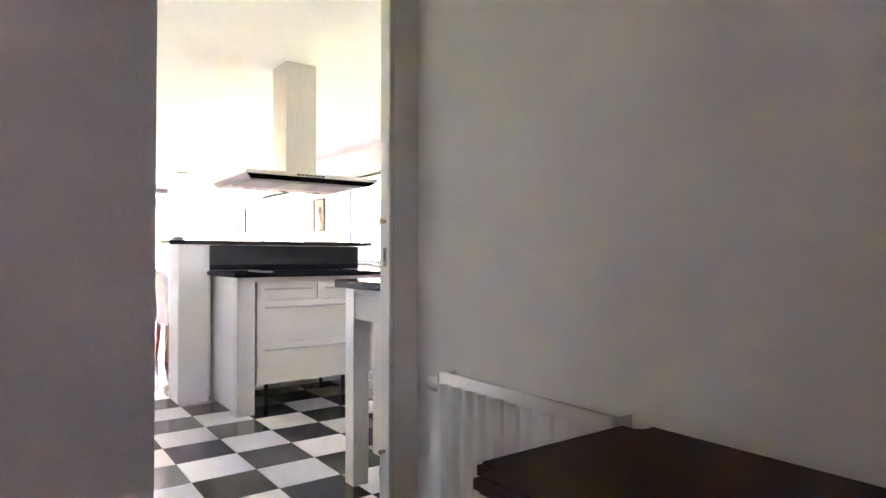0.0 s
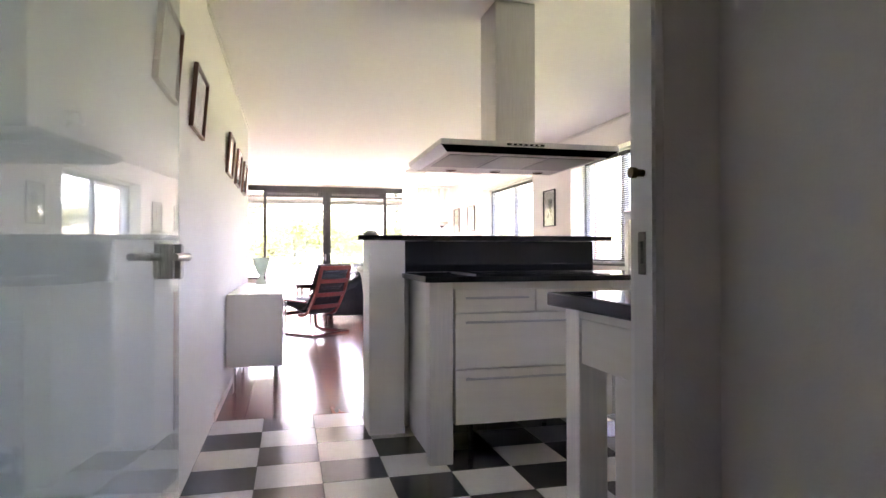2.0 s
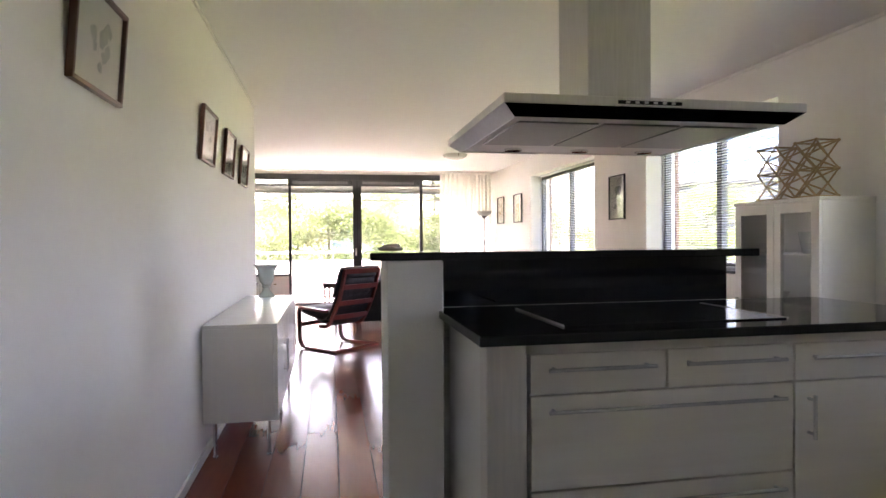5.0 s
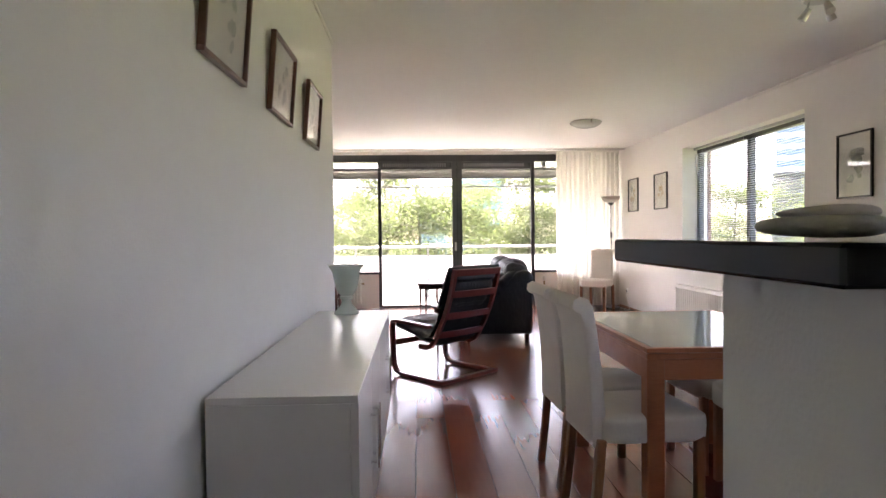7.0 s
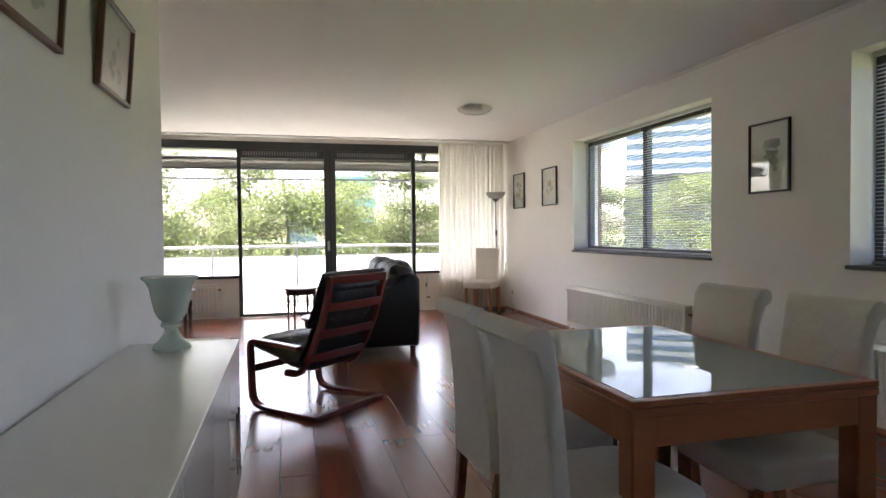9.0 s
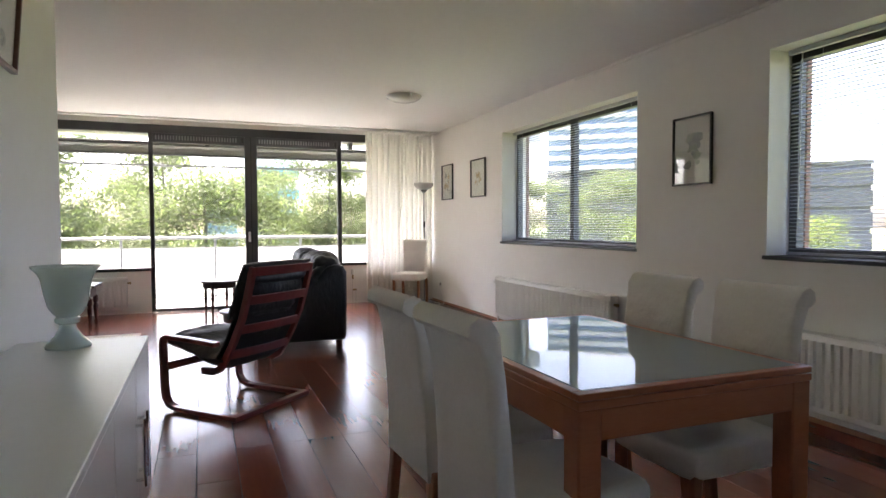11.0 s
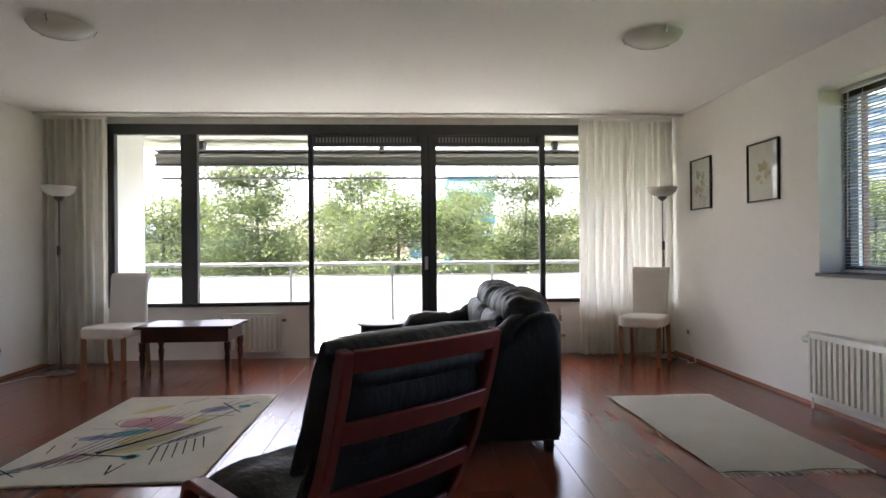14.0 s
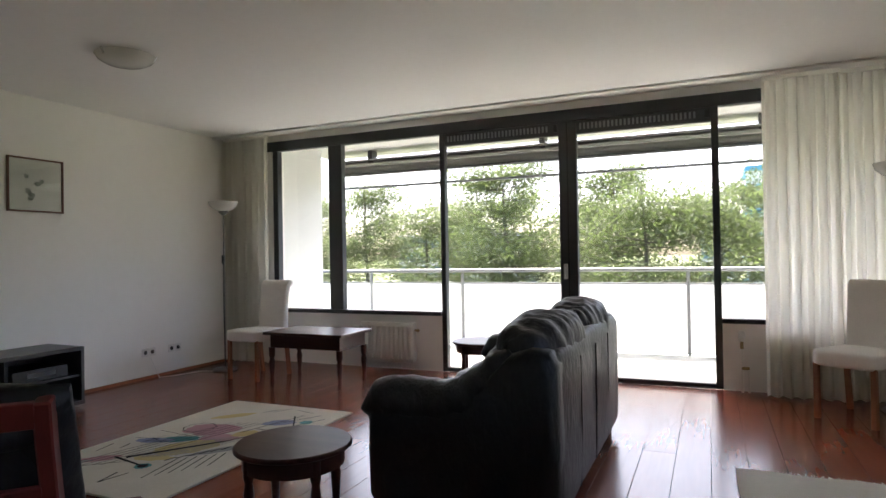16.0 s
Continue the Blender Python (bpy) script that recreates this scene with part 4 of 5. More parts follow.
def slip_chair():
    """A slip-covered chair that faces local +x, its seat's middle over the origin."""
    t = thing("dining_chair", "white slip-covered dining chair with wooden legs", "chair", "white covered chairs")
    bm = bmesh.new()
    pillow(bm, (0.02, 0, 0.425), (0.44, 0.41, 0.11), 9, 8, 0.006, 2.0, 0.12)
    part("seat", bm, SLIP, t, smooth=60)
    bm = bmesh.new()
    side = [(-0.165, 0.36), (-0.17, 0.5), (-0.182, 0.65), (-0.2, 0.8), (-0.222, 0.9), (-0.245, 0.935), (-0.275, 0.945), (-0.3, 0.93), (-0.305, 0.9), (-0.29, 0.885), (-0.272, 0.878), (-0.258, 0.8), (-0.242, 0.65), (-0.23, 0.5), (-0.225, 0.36)]
    lines = []
    ys = [-0.176, -0.17, -0.155, -0.08, 0.0, 0.08, 0.155, 0.17, 0.176]
    for y in ys:
        e = 0.5 if abs(y) > 0.175 else (0.86 if abs(y) > 0.165 else 1.0)
        mx = [(-0.23 + (x + 0.23) * (e if z < 0.87 else 1.0), z) for x, z in side]
        lines.append([bm.verts.new((x + 0.003 * noise.noise(Vector((y * 9, z * 7, 1.3))), y, z)) for x, z in mx])
    for a, b in zip(lines, lines[1:]):
        for k in range(len(side)):
            q = (k + 1) % len(side)
            bm.faces.new((a[k], a[q], b[q], b[k]))
    bm.faces.new(lines[0])
    bm.faces.new(lines[-1][::-1])
    part("backrest", bm, SLIP, t, smooth=50)
    for x in (-0.195, 0.2):
        for y in (-0.18, 0.18):
            lean = -0.04 if x < 0 else 0.0
            part("leg", bar([(x, y, 0.39), (x + lean * 0.4, y, 0.2), (x + lean, y, 0.0)], 0.036, 0.036), LEG_WOOD, t)
    return t


chair = slip_chair()
chair.matrix_basis = pose(1.465, 6.5, 0, 0, 0, 3)
copy_thing(chair, pose(1.455, 6.97, 0, 0, 0, 3))
copy_thing(chair, pose(2.2, 6.65, 0, 0, 0, 179))
copy_thing(chair, pose(2.16, 7.09, 0, 0, 0, 182))
copy_thing(chair, pose(3.36, 13.34, 0, 0, 0, 234))
copy_thing(chair, pose(-1.68, 13.18, 0, 0, 0, 265))


# ---- glass cabinet with stick model ----
cab = thing("glass_cabinet", "white cabinet with two glazed doors", "cabinet")
CX0, CX1, CY0, CY1, CT = 3.51, 3.895, 5.18, 5.93, 1.462
part("side", boxes((CX0 + 0.02, CX1, CY0, CY0 + 0.02, 0, CT - 0.022)), PAINT, cab)
part("side", boxes((CX0 + 0.02, CX1, CY1 - 0.02, CY1, 0, CT - 0.022)), PAINT, cab)
part("back", boxes((CX1 - 0.01, CX1 - 0.001, CY0 + 0.02, CY1 - 0.02, 0, CT - 0.022)), PAINT, cab)
part("top", boxes((CX0 - 0.005, CX1, CY0 - 0.005, CY1 + 0.005, CT - 0.022, CT), bevel=0.002), PAINT, cab)
part("plinth", boxes((CX0 + 0.03, CX1 - 0.01, CY0 + 0.02, CY1 - 0.02, 0, 0.08)), PAINT, cab)
for z in (0.08, 0.44, 0.78, 1.1):
    part("shelf", boxes((CX0 + 0.03, CX1 - 0.01, CY0 + 0.021, CY1 - 0.021, z, z + 0.018)), PAINT, cab)
for a, b in ((CY0 + 0.002, (CY0 + CY1) / 2 - 0.002), ((CY0 + CY1) / 2 + 0.002, CY1 - 0.002)):
    d = part("door", boxes((CX0, CX0 + 0.02, a, a + 0.06, 0.09, CT - 0.024), (CX0, CX0 + 0.02, b - 0.06, b, 0.09, CT - 0.024), (CX0, CX0 + 0.02, a + 0.06, b - 0.06, 0.09, 0.16),
                           (CX0, CX0 + 0.02, a + 0.06, b - 0.06, CT - 0.09, CT - 0.024), bevel=0.001), PAINT, cab)
    g = part("glass", boxes((CX0 + 0.008, CX0 + 0.012, a + 0.06, b - 0.06, 0.16, CT - 0.09)), CABINET_GLASS, d)
    g.visible_shadow = False
    part("knob", rods(((CX0 - 0.02, b - 0.03, 0.8), (CX0, b - 0.03, 0.8), 0.008)), STEEL, d)
for k, (y, r, hgt) in enumerate(((5.35, 0.06, 0.09), (5.5, 0.05, 0.14), (5.75, 0.07, 0.06))):
    bowl = tagged(part("bowl", turned([(0, 0), (r * 0.5, 0), (r * 0.8, hgt * 0.5), (r, hgt), (r * 0.93, hgt), (r * 0.7, hgt * 0.5), (0, hgt * 0.15)], 18), (STONEWARE, FROST, STEEL)[k], smooth=True),
                  "small pale bowl on a cabinet shelf", "bowl")
    bowl.matrix_basis = pose(3.71, y, 1.118 if k < 2 else 0.798)

model = thing("stick_model", "pale wooden stick model of joined polyhedra", "model", at=(3.68, 5.56, CT))


def octa_truss():
    """A diamond lattice of sticks, two layers deep: its nodes and sticks."""
    s, at = 0.17, {}
    for j in range(2):
        for k in range(5):
            for i in range(4 - k % 2):
                at[j, k, i] = Vector(((j - 0.5) * 0.16, (i - 1.5 + 0.5 * (k % 2)) * s, 0.012 + k * 0.085))
    ends = []
    for (j, k, i), p in at.items():
        for other in ((j, k + 1, i), (j, k + 1, i - 1 + 2 * (k % 2)), (1 - j, k + 1, i)):
            if other in at:
                ends.append((p, at[other]))
        if (j, k, i + 1) in at and k % 2 == 0 and i % 2 == 0:
            ends.append((p, at[j, k, i + 1]))
        if j == 0 and k % 2 == 0:
            ends.append((p, at[1, k, i]))
    return list(at.values()), ends


nodes, sticks = octa_truss()
for a, b in sticks:
    part("stick", rods((a, b, 0.0055), seg=6), PINE, model)
for a in nodes:
    bm = bmesh.new()
    bmesh.ops.create_icosphere(bm, subdivisions=1, radius=0.0115, matrix=Matrix.Translation(a))
    part("joint", bm, PINE, model, smooth=True)


# ---- armchair ----
arm = thing("armchair", "black leather lounge chair with a red bentwood frame", "armchair", at=(0.795, 9.245, 0), rz=math.degrees(math.atan2(0.738, -0.675)))
# local +x is forward, +y is left
for s in (-1, 1):
    y = s * 0.315
    runner = [(-0.3, y, 0.016), (0.1, y, 0.016), (0.2, y, 0.018), (0.255, y, 0.035), (0.285, y, 0.075), (0.295, y, 0.14), (0.3, y, 0.3), (0.305, y, 0.415), (0.295, y, 0.445), (0.26, y, 0.462), (0.1, y, 0.458), (-0.08, y, 0.45), (-0.16, y, 0.445)]
    part("side_frame", bar(runner, 0.05, 0.028, (0, 1, 0)), RED_WOOD, arm)
    stile = [(0.02, s * 0.262, 0.262), (-0.08, s * 0.262, 0.262), (-0.13, s * 0.262, 0.285), (-0.175, s * 0.262, 0.345), (-0.245, s * 0.262, 0.46), (-0.313, s * 0.262, 0.6), (-0.353, s * 0.262, 0.72), (-0.385, s * 0.262, 0.83), (-0.402, s * 0.262, 0.915)]
    part("back_stile", bar(stile, 0.032, 0.042, (0, 1, 0)), RED_WOOD, arm)
part("floor_bar", bar([(-0.3, -0.34, 0.016), (-0.3, 0.34, 0.016)], 0.05, 0.03, (1, 0, 0)), RED_WOOD, arm)
part("front_bar", bar([(0.29, -0.3, 0.27), (0.29, 0.3, 0.27)], 0.03, 0.05, (1, 0, 0)), RED_WOOD, arm)
for x, z in ((-0.4, 0.888), (-0.357, 0.715), (-0.285, 0.535), (-0.2, 0.375)):
    n = 9
    pts = [(x - 0.012 - 0.016 * (1 - (2 * k / (n - 1) - 1) ** 2), -0.25 + 0.5 * k / (n - 1), z) for k in range(n)]
    part("back_slat", bar(pts, 0.055, 0.014, (-0.28, 0, 0.96)), RED_WOOD, arm)


def quilt(points, width, thick, seed):
    """A leather pad that follows a side profile, quilted across."""
    bm = bmesh.new()
    rows, m = [], 12
    pts = [Vector((p[0], 0, p[1])) for p in points]
    fine = []
    for a, b in zip(pts, pts[1:]):
        fine += [a.lerp(b, k / 5) for k in range(5)]
    fine.append(pts[-1])
    for side in (0, 1):
        for i, p in enumerate(fine):
            along = (fine[min(i + 1, len(fine) - 1)] - fine[max(i - 1, 0)]).normalized()
            up = Vector((along.z, 0, -along.x)) * -1
            line = []
            for k in range(m + 1):
                u = 2 * k / m - 1
                edge = (1 - abs(u) ** 6) * (1 - abs(2 * i / (len(fine) - 1) - 1) ** 10)
                puffs = 0.75 + 0.25 * abs(math.sin(i * 0.63)) * (0.6 + 0.4 * abs(math.cos(k * 1.05)))
                off = thick / 2 * max(edge, 0.15) * puffs * (1 if side == 0 else -0.8)
                line.append(bm.verts.new(p + up * (off + 0.004 * noise.noise(Vector((i * 0.4, k * 0.5, seed)))) + Vector((0, u * width / 2, 0))))
            rows.append(line)
    L = len(fine)
    for base_row in (0, L):
        for i in range(L - 1):
            for k in range(m):
                bm.faces.new((rows[base_row + i][k], rows[base_row + i][k + 1], rows[base_row + i + 1][k + 1], rows[base_row + i + 1][k]))
    for i in range(L - 1):
        for k in (0, m):
            bm.faces.new((rows[i][k], rows[i + 1][k], rows[L + i + 1][k], rows[L + i][k]))
    for i in (0, L - 1):
        for k in range(m):
            bm.faces.new((rows[i][k], rows[i][k + 1], rows[L + i][k + 1], rows[L + i][k]))
    return bm


part("seat_pad", quilt([(0.33, 0.42), (0.27, 0.425), (0.1, 0.38), (-0.05, 0.335), (-0.17, 0.34)], 0.565, 0.15, 1.0), LEATHER, arm, "black quilted leather seat", 60)
part("back_pad", quilt([(-0.1, 0.33), (-0.185, 0.46), (-0.255, 0.6), (-0.29, 0.68)], 0.55, 0.1, 4.0), LEATHER, arm, "black leather back pad", 60)
part("head_pad", quilt([(-0.235, 0.6), (-0.285, 0.72), (-0.325, 0.83), (-0.35, 0.885), (-0.375, 0.932)], 0.6, 0.15, 6.0), LEATHER, arm, "thick black leather headrest pad", 60)
part("sling", bar([(-0.13, 0, 0.3), (-0.232, 0, 0.46), (-0.3, 0, 0.6), (-0.338, 0, 0.72), (-0.37, 0, 0.83), (-0.385, 0, 0.89)], 0.49, 0.008, (0, 1, 0)), BLACK_CLOTH, arm)


# ---- sofa ----
sofa = thing("sofa", "black leather two-seat sofa with padded arms", "sofa")
A0, A1, B0, B1 = 1.0, 1.875, 10.70, 12.52
mid = (B0 + B1) / 2


def padded_roll(path, y, seed, n=26, seg=18):
    """A padded leather roll along a side profile of (x, z, radius), with soft creases across it."""
    bm, rings = bmesh.new(), []
    for i in range(n + 1):
        f = i / n * (len(path) - 1)
        k = min(int(f), len(path) - 2)
        x, z, r = (path[k][q] + (path[k + 1][q] - path[k][q]) * (f - k) for q in range(3))
        x2, z2 = path[k + 1][0] - path[k][0], path[k + 1][1] - path[k][1]
        L = math.hypot(x2, z2)
        ux, uz = -z2 / L, x2 / L
        ring = []
        for j in range(seg):
            a = 2 * math.pi * j / seg
            crease = 0.007 * noise.noise(Vector((i * 0.8, j * 0.35, seed))) + 0.004 * math.sin(i * 1.9 + j * 0.4 + seed)
            q = r + crease
            ring.append(bm.verts.new((x + ux * q * math.cos(a), y + 1.15 * q * math.sin(a), z + uz * q * math.cos(a))))
        rings.append(ring)
    for p, q in zip(rings, rings[1:]):
        for j in range(seg):
            bm.faces.new((p[j], p[(j + 1) % seg], q[(j + 1) % seg], q[j]))
    for ring in (rings[0], rings[-1]):
        bm.faces.new(ring)
    return bm


def arm_panel(y0, y1):
    """The upholstered side of the sofa: a slab with a swooping top line and soft edges."""
    side = [(1.03, 0.07), (1.005, 0.11), (1.0, 0.3), (1.005, 0.48), (1.04, 0.54), (1.12, 0.57), (1.32, 0.565), (1.45, 0.585), (1.54, 0.63), (1.61, 0.70), (1.68, 0.765), (1.76, 0.79), (1.835, 0.775), (1.868, 0.72), (1.872, 0.4), (1.865, 0.11), (1.85, 0.07)]
    bm, rings = bmesh.new(), []
    cx_s, cz_s = 1.44, 0.36
    for y, inset in ((y0, 0.06), (y0 + 0.012, 0.025), (y0 + 0.035, 0.006), (y0 + 0.06, 0.0), (y1 - 0.04, 0.0), (y1, 0.03)):
        ring = []
        for x, z in side:
            d = math.hypot(x - cx_s, z - cz_s)
            k = (d - inset) / d
            ring.append(bm.verts.new((cx_s + (x - cx_s) * k, y + 0.004 * noise.noise(Vector((x * 6, z * 6, y))), cz_s + (z - cz_s) * k)))
        rings.append(ring)
    n = len(side)
    for p, q in zip(rings, rings[1:]):
        for j in range(n):
            bm.faces.new((p[j], p[(j + 1) % n], q[(j + 1) % n], q[j]))
    bm.faces.new(rings[0])
    bm.faces.new(rings[-1])
    return bm


bm = bmesh.new()
pillow(bm, (1.44, mid, 0.235), (0.8, B1 - B0 - 0.12, 0.33), 12, 9, 0.004)
part("base", bm, LEATHER, sofa, smooth=60)
bm = bmesh.new()
pillow(bm, (1.78, mid, 0.425), (0.19, B1 - B0 - 0.05, 0.71), 8, 14, 0.008, 1.0)
part("back_shell", bm, LEATHER, sofa, smooth=60)
for y in (B0 + 0.5, mid, B1 - 0.5):
    part("seam", tube([(1.868, y, 0.1), (1.876, y, 0.4), (1.874, y + 0.004, 0.7)], 0.005, 6), LEATHER, sofa, smooth=True)
ROLL = [(1.035, 0.44, 0.05), (1.03, 0.5, 0.085), (1.09, 0.535, 0.1), (1.22, 0.54, 0.098), (1.36, 0.535, 0.094), (1.47, 0.565, 0.09), (1.56, 0.64, 0.082), (1.63, 0.72, 0.06), (1.68, 0.76, 0.03)]
for k, (y0, y1) in enumerate(((B0 + 0.02, B0 + 0.2), (B1 - 0.2, B1 - 0.02))):
    arm_part = part("arm", arm_panel(y0, y1), LEATHER, sofa, smooth=50)
    part("arm_roll", padded_roll(ROLL, (y0 + y1) / 2, 3.0 + k), LEATHER, arm_part, "creased padded leather arm roll", 70)
for k, y in enumerate((mid - 0.335, mid + 0.335)):
    bm = bmesh.new()
    pillow(bm, (1.33, y, 0.41), (0.62, 0.665, 0.17), 5, 14, 0.012, 8.0 + k, 0.1)
    part("seat_cushion", bm, LEATHER, sofa, smooth=60)
for k, y in enumerate((mid - 0.405, mid + 0.405)):
    bm = bmesh.new()
    pillow(bm, (1.705, y, 0.755), (0.31, 0.84, 0.29), 2.7, 30, 0.018, 12.0 + k)
    pillow(bm, (1.59, y, 0.6), (0.2, 0.74, 0.32), 4.0, 14, 0.016, 15.0 + k)
    for v in bm.verts:
        if v.co.z > 0.66:
            v.co.z += 0.006 * math.sin(v.co.y * 62 + 4 * noise.noise(Vector((v.co.x * 7, v.co.y * 3, k))))
    part("back_cushion", bm, LEATHER, sofa, "black leather back cushion with pleats", smooth=70)
for x in (1.1, 1.8):
    for y in (B0 + 0.1, B1 - 0.1):
        part("foot", rods(((x, y, 0), (x, y, 0.09), 0.028, 0.034), seg=10), MAHOGANY, sofa)


# ---- small tables ----
def round_table(x, y, r, z):
    t = thing("side_table", "dark mahogany round side table", "table", "round side tables", at=(x, y, 0))
    part("tabletop", turned([(0, z - 0.022), (r - 0.01, z - 0.022), (r, z - 0.016), (r, z - 0.006), (r - 0.006, z), (0, z)], 40), MAHOGANY, t, smooth=22)
    part("apron", turned([(r * 0.84, z - 0.085), (r * 0.86, z - 0.085), (r * 0.86, z - 0.022), (r * 0.84, z - 0.022), (r * 0.84, z - 0.085)], 32), MAHOGANY, t, smooth=50)
    for k in range(4):
        a = math.pi / 4 + k * math.pi / 2 + 0.3
        part("leg", turned([(0.011, 0), (0.013, 0.02), (0.01, 0.05), (0.015, 0.2), (0.02, z - 0.16), (0.014, z - 0.12), (0.02, z - 0.1), (0.02, z - 0.03)], 10, True), MAHOGANY, t, "", 60, pose(r * 0.8 * math.cos(a), r * 0.8 * math.sin(a), 0))


round_table(0.94, 10.3, 0.225, 0.465)
round_table(0.78, 12.86, 0.225, 0.5)
coffee = thing("coffee_table", "dark mahogany low table with turned legs", "table")
KX0, KX1, KY0, KY1 = -1.43, -0.56, 12.94, 13.48
part("tabletop", boxes((KX0, KX1, KY0, KY1, 0.452, 0.478), bevel=0.006, seg=2), MAHOGANY, coffee)
part("apron", boxes((KX0 + 0.05, KX1 - 0.05, KY0 + 0.05, KY1 - 0.05, 0.33, 0.451), bevel=0.003), MAHOGANY, coffee)
for x in (KX0 + 0.06, KX1 - 0.06):
    for y in (KY0 + 0.06, KY1 - 0.06):
        part("leg", turned([(0.016, 0), (0.022, 0.015), (0.014, 0.04), (0.02, 0.1), (0.028, 0.2), (0.018, 0.235), (0.028, 0.25), (0.03, 0.33)], 14, True), MAHOGANY, coffee, "", 50, pose(x, y, 0))


# ---- floor lamps ----
def floor_lamp(x, y, label):
    t = thing("floor_lamp", label, "lamp", "uplighter floor lamps", at=(x, y, 0))
    part("base", turned([(0, 0), (0.125, 0), (0.13, 0.008), (0.125, 0.018), (0.03, 0.026), (0.012, 0.04), (0, 0.04)], 28), ALUMINIUM, t, smooth=50)
    part("pole", rods(((0, 0, 0.03), (0, 0, 1.64), 0.0075)), LAMP_GREY, t, smooth=True)
    part("cup", turned([(0.0, 1.63), (0.02, 1.635), (0.045, 1.66), (0.055, 1.69), (0.0, 1.69)], 24), LAMP_GREY, t, smooth=50)
    part("shade", turned([(0.045, 1.675), (0.09, 1.69), (0.135, 1.73), (0.15, 1.775), (0.147, 1.777), (0.13, 1.735), (0.085, 1.698), (0.045, 1.683)], 32), OPAL, t, "white opal bowl shade", 60)
    part("dimmer", boxes((-0.014, 0.014, -0.022, 0.0, 1.12, 1.21), bevel=0.004), BLACK_PLASTIC, t)
    part("cord", tube([(0, -0.014, 1.12), (0.015, -0.03, 0.8), (0.01, -0.02, 0.4), (0.03, -0.03, 0.05), (0.12, -0.08, 0.006)], 0.003, 6), BLACK_PLASTIC, t)


floor_lamp(3.67, 13.62, "grey uplighter floor lamp with white bowl by the curtain")
floor_lamp(-2.28, 13.36, "grey uplighter floor lamp with white bowl in the corner")
for pts in ([(-2.18, 13.28, 0.006), (-2.45, 13.2, 0.006), (-2.52, 12.95, 0.006), (-2.6, 12.8, 0.006), (-2.66, 12.75, 0.2)], [(3.79, 13.54, 0.006), (3.83, 13.4, 0.006), (3.75, 13.25, 0.006), (3.86, 13.3, 0.006), (3.885, 13.55, 0.22)]):
    tagged(part("power_cord", tube(pts, 0.004, 6), PLASTIC, smooth=True), "thin white power cord lying on the floor", "cable")


# ---- ceiling lamps ----
def dome_lamp(x, y):
    t = thing("ceiling_lamp", "round white glass ceiling lamp", "lamp", "ceiling lamps", at=(x, y, H))
    part("bowl", turned([(0.0, -0.085), (0.06, -0.082), (0.12, -0.07), (0.165, -0.045), (0.185, -0.015), (0.18, -0.012), (0.0, -0.02)], 36), OPAL, t, smooth=60)
    part("plate", turned([(0, -0.012), (0.12, -0.012), (0.12, 0), (0, 0)], 28), PLASTIC, t)
    for k in range(3):
        a = 0.6 + k * 2.094
        part("clip", rods(((0.17 * math.cos(a), 0.17 * math.sin(a), -0.05), (0.192 * math.cos(a), 0.192 * math.sin(a), -0.01), 0.006), seg=8), CHROME, t)


dome_lamp(2.62, 11.28)
dome_lamp(-1.08, 11.22)
spots = thing("ceiling_spotlight", "steel ceiling spotlight with three heads", "lamp", at=(2.92, 7.45, H))
part("plate", turned([(0, -0.02), (0.09, -0.02), (0.095, -0.012), (0.095, 0), (0, 0)], 28), STEEL, spots, smooth=40)
for k in range(3):
    a = 0.4 + k * 2.094
    c, s = math.cos(a), math.sin(a)
    part("stem", rods(((0.06 * c, 0.06 * s, -0.02), (0.07 * c, 0.07 * s, -0.06), 0.006), seg=8), STEEL, spots)
    part("head", rods(((0.06 * c, 0.06 * s, -0.06), (0.1 * c, 0.1 * s, -0.12), 0.017, 0.026)), STEEL, spots, "small steel lamp head", 50)
down = thing("downlight", "small recessed ceiling downlight", "lamp", at=(2.15, 3.55, H))
part("ring", turned([(0.025, -0.004), (0.04, -0.004), (0.042, 0), (0.025, 0)], 24), CHROME, down, smooth=40)
part("lens", turned([(0, -0.001), (0.025, -0.001)], 24), OPAL, down)


# ---- rugs ----
rug = thing("rug", "cream wool rug with an abstract coloured line drawing", "rug")
RX0, RX1, RY0, RY1 = -1.14, -0.03, 10.46, 12.27
part("weave", boxes((RX0, RX1, RY0, RY1, 0.0, 0.014), bevel=0.004, seg=2), RUG, rug)
rnd = random.Random(11)


def on_rug(u, v):
    return RX0 + (RX1 - RX0) * u, RY0 + (RY1 - RY0) * v


def stroke(bm, a, b, w, z):
    """A tapering woven line between two points of the rug."""
    (x0, y0), (x1, y1) = on_rug(*a), on_rug(*b)
    d = Vector((x1 - x0, y1 - y0)).normalized() * w / 2
    pts = [(x0 - d.y, y0 + d.x), (x0 + d.y, y0 - d.x), (x1 + d.y * 0.7, y1 - d.x * 0.7), (x1 - d.y * 0.7, y1 + d.x * 0.7)]
    bm.faces.new([bm.verts.new((x, y, z)) for x, y in pts])


def blot(bm, u, v, ru, rv, turn, z, ragged=0.12, n=22):
    cx, cy = on_rug(u, v)
    c, s = math.cos(turn), math.sin(turn)
    ring = []
    for k in range(n):
        a = 2 * math.pi * k / n
        q = 1 + rnd.uniform(-ragged, ragged)
        px, py = ru * q * math.cos(a), rv * q * math.sin(a)
        ring.append(bm.verts.new((cx + px * c - py * s, cy + px * s + py * c, z)))
    bm.faces.new(ring)


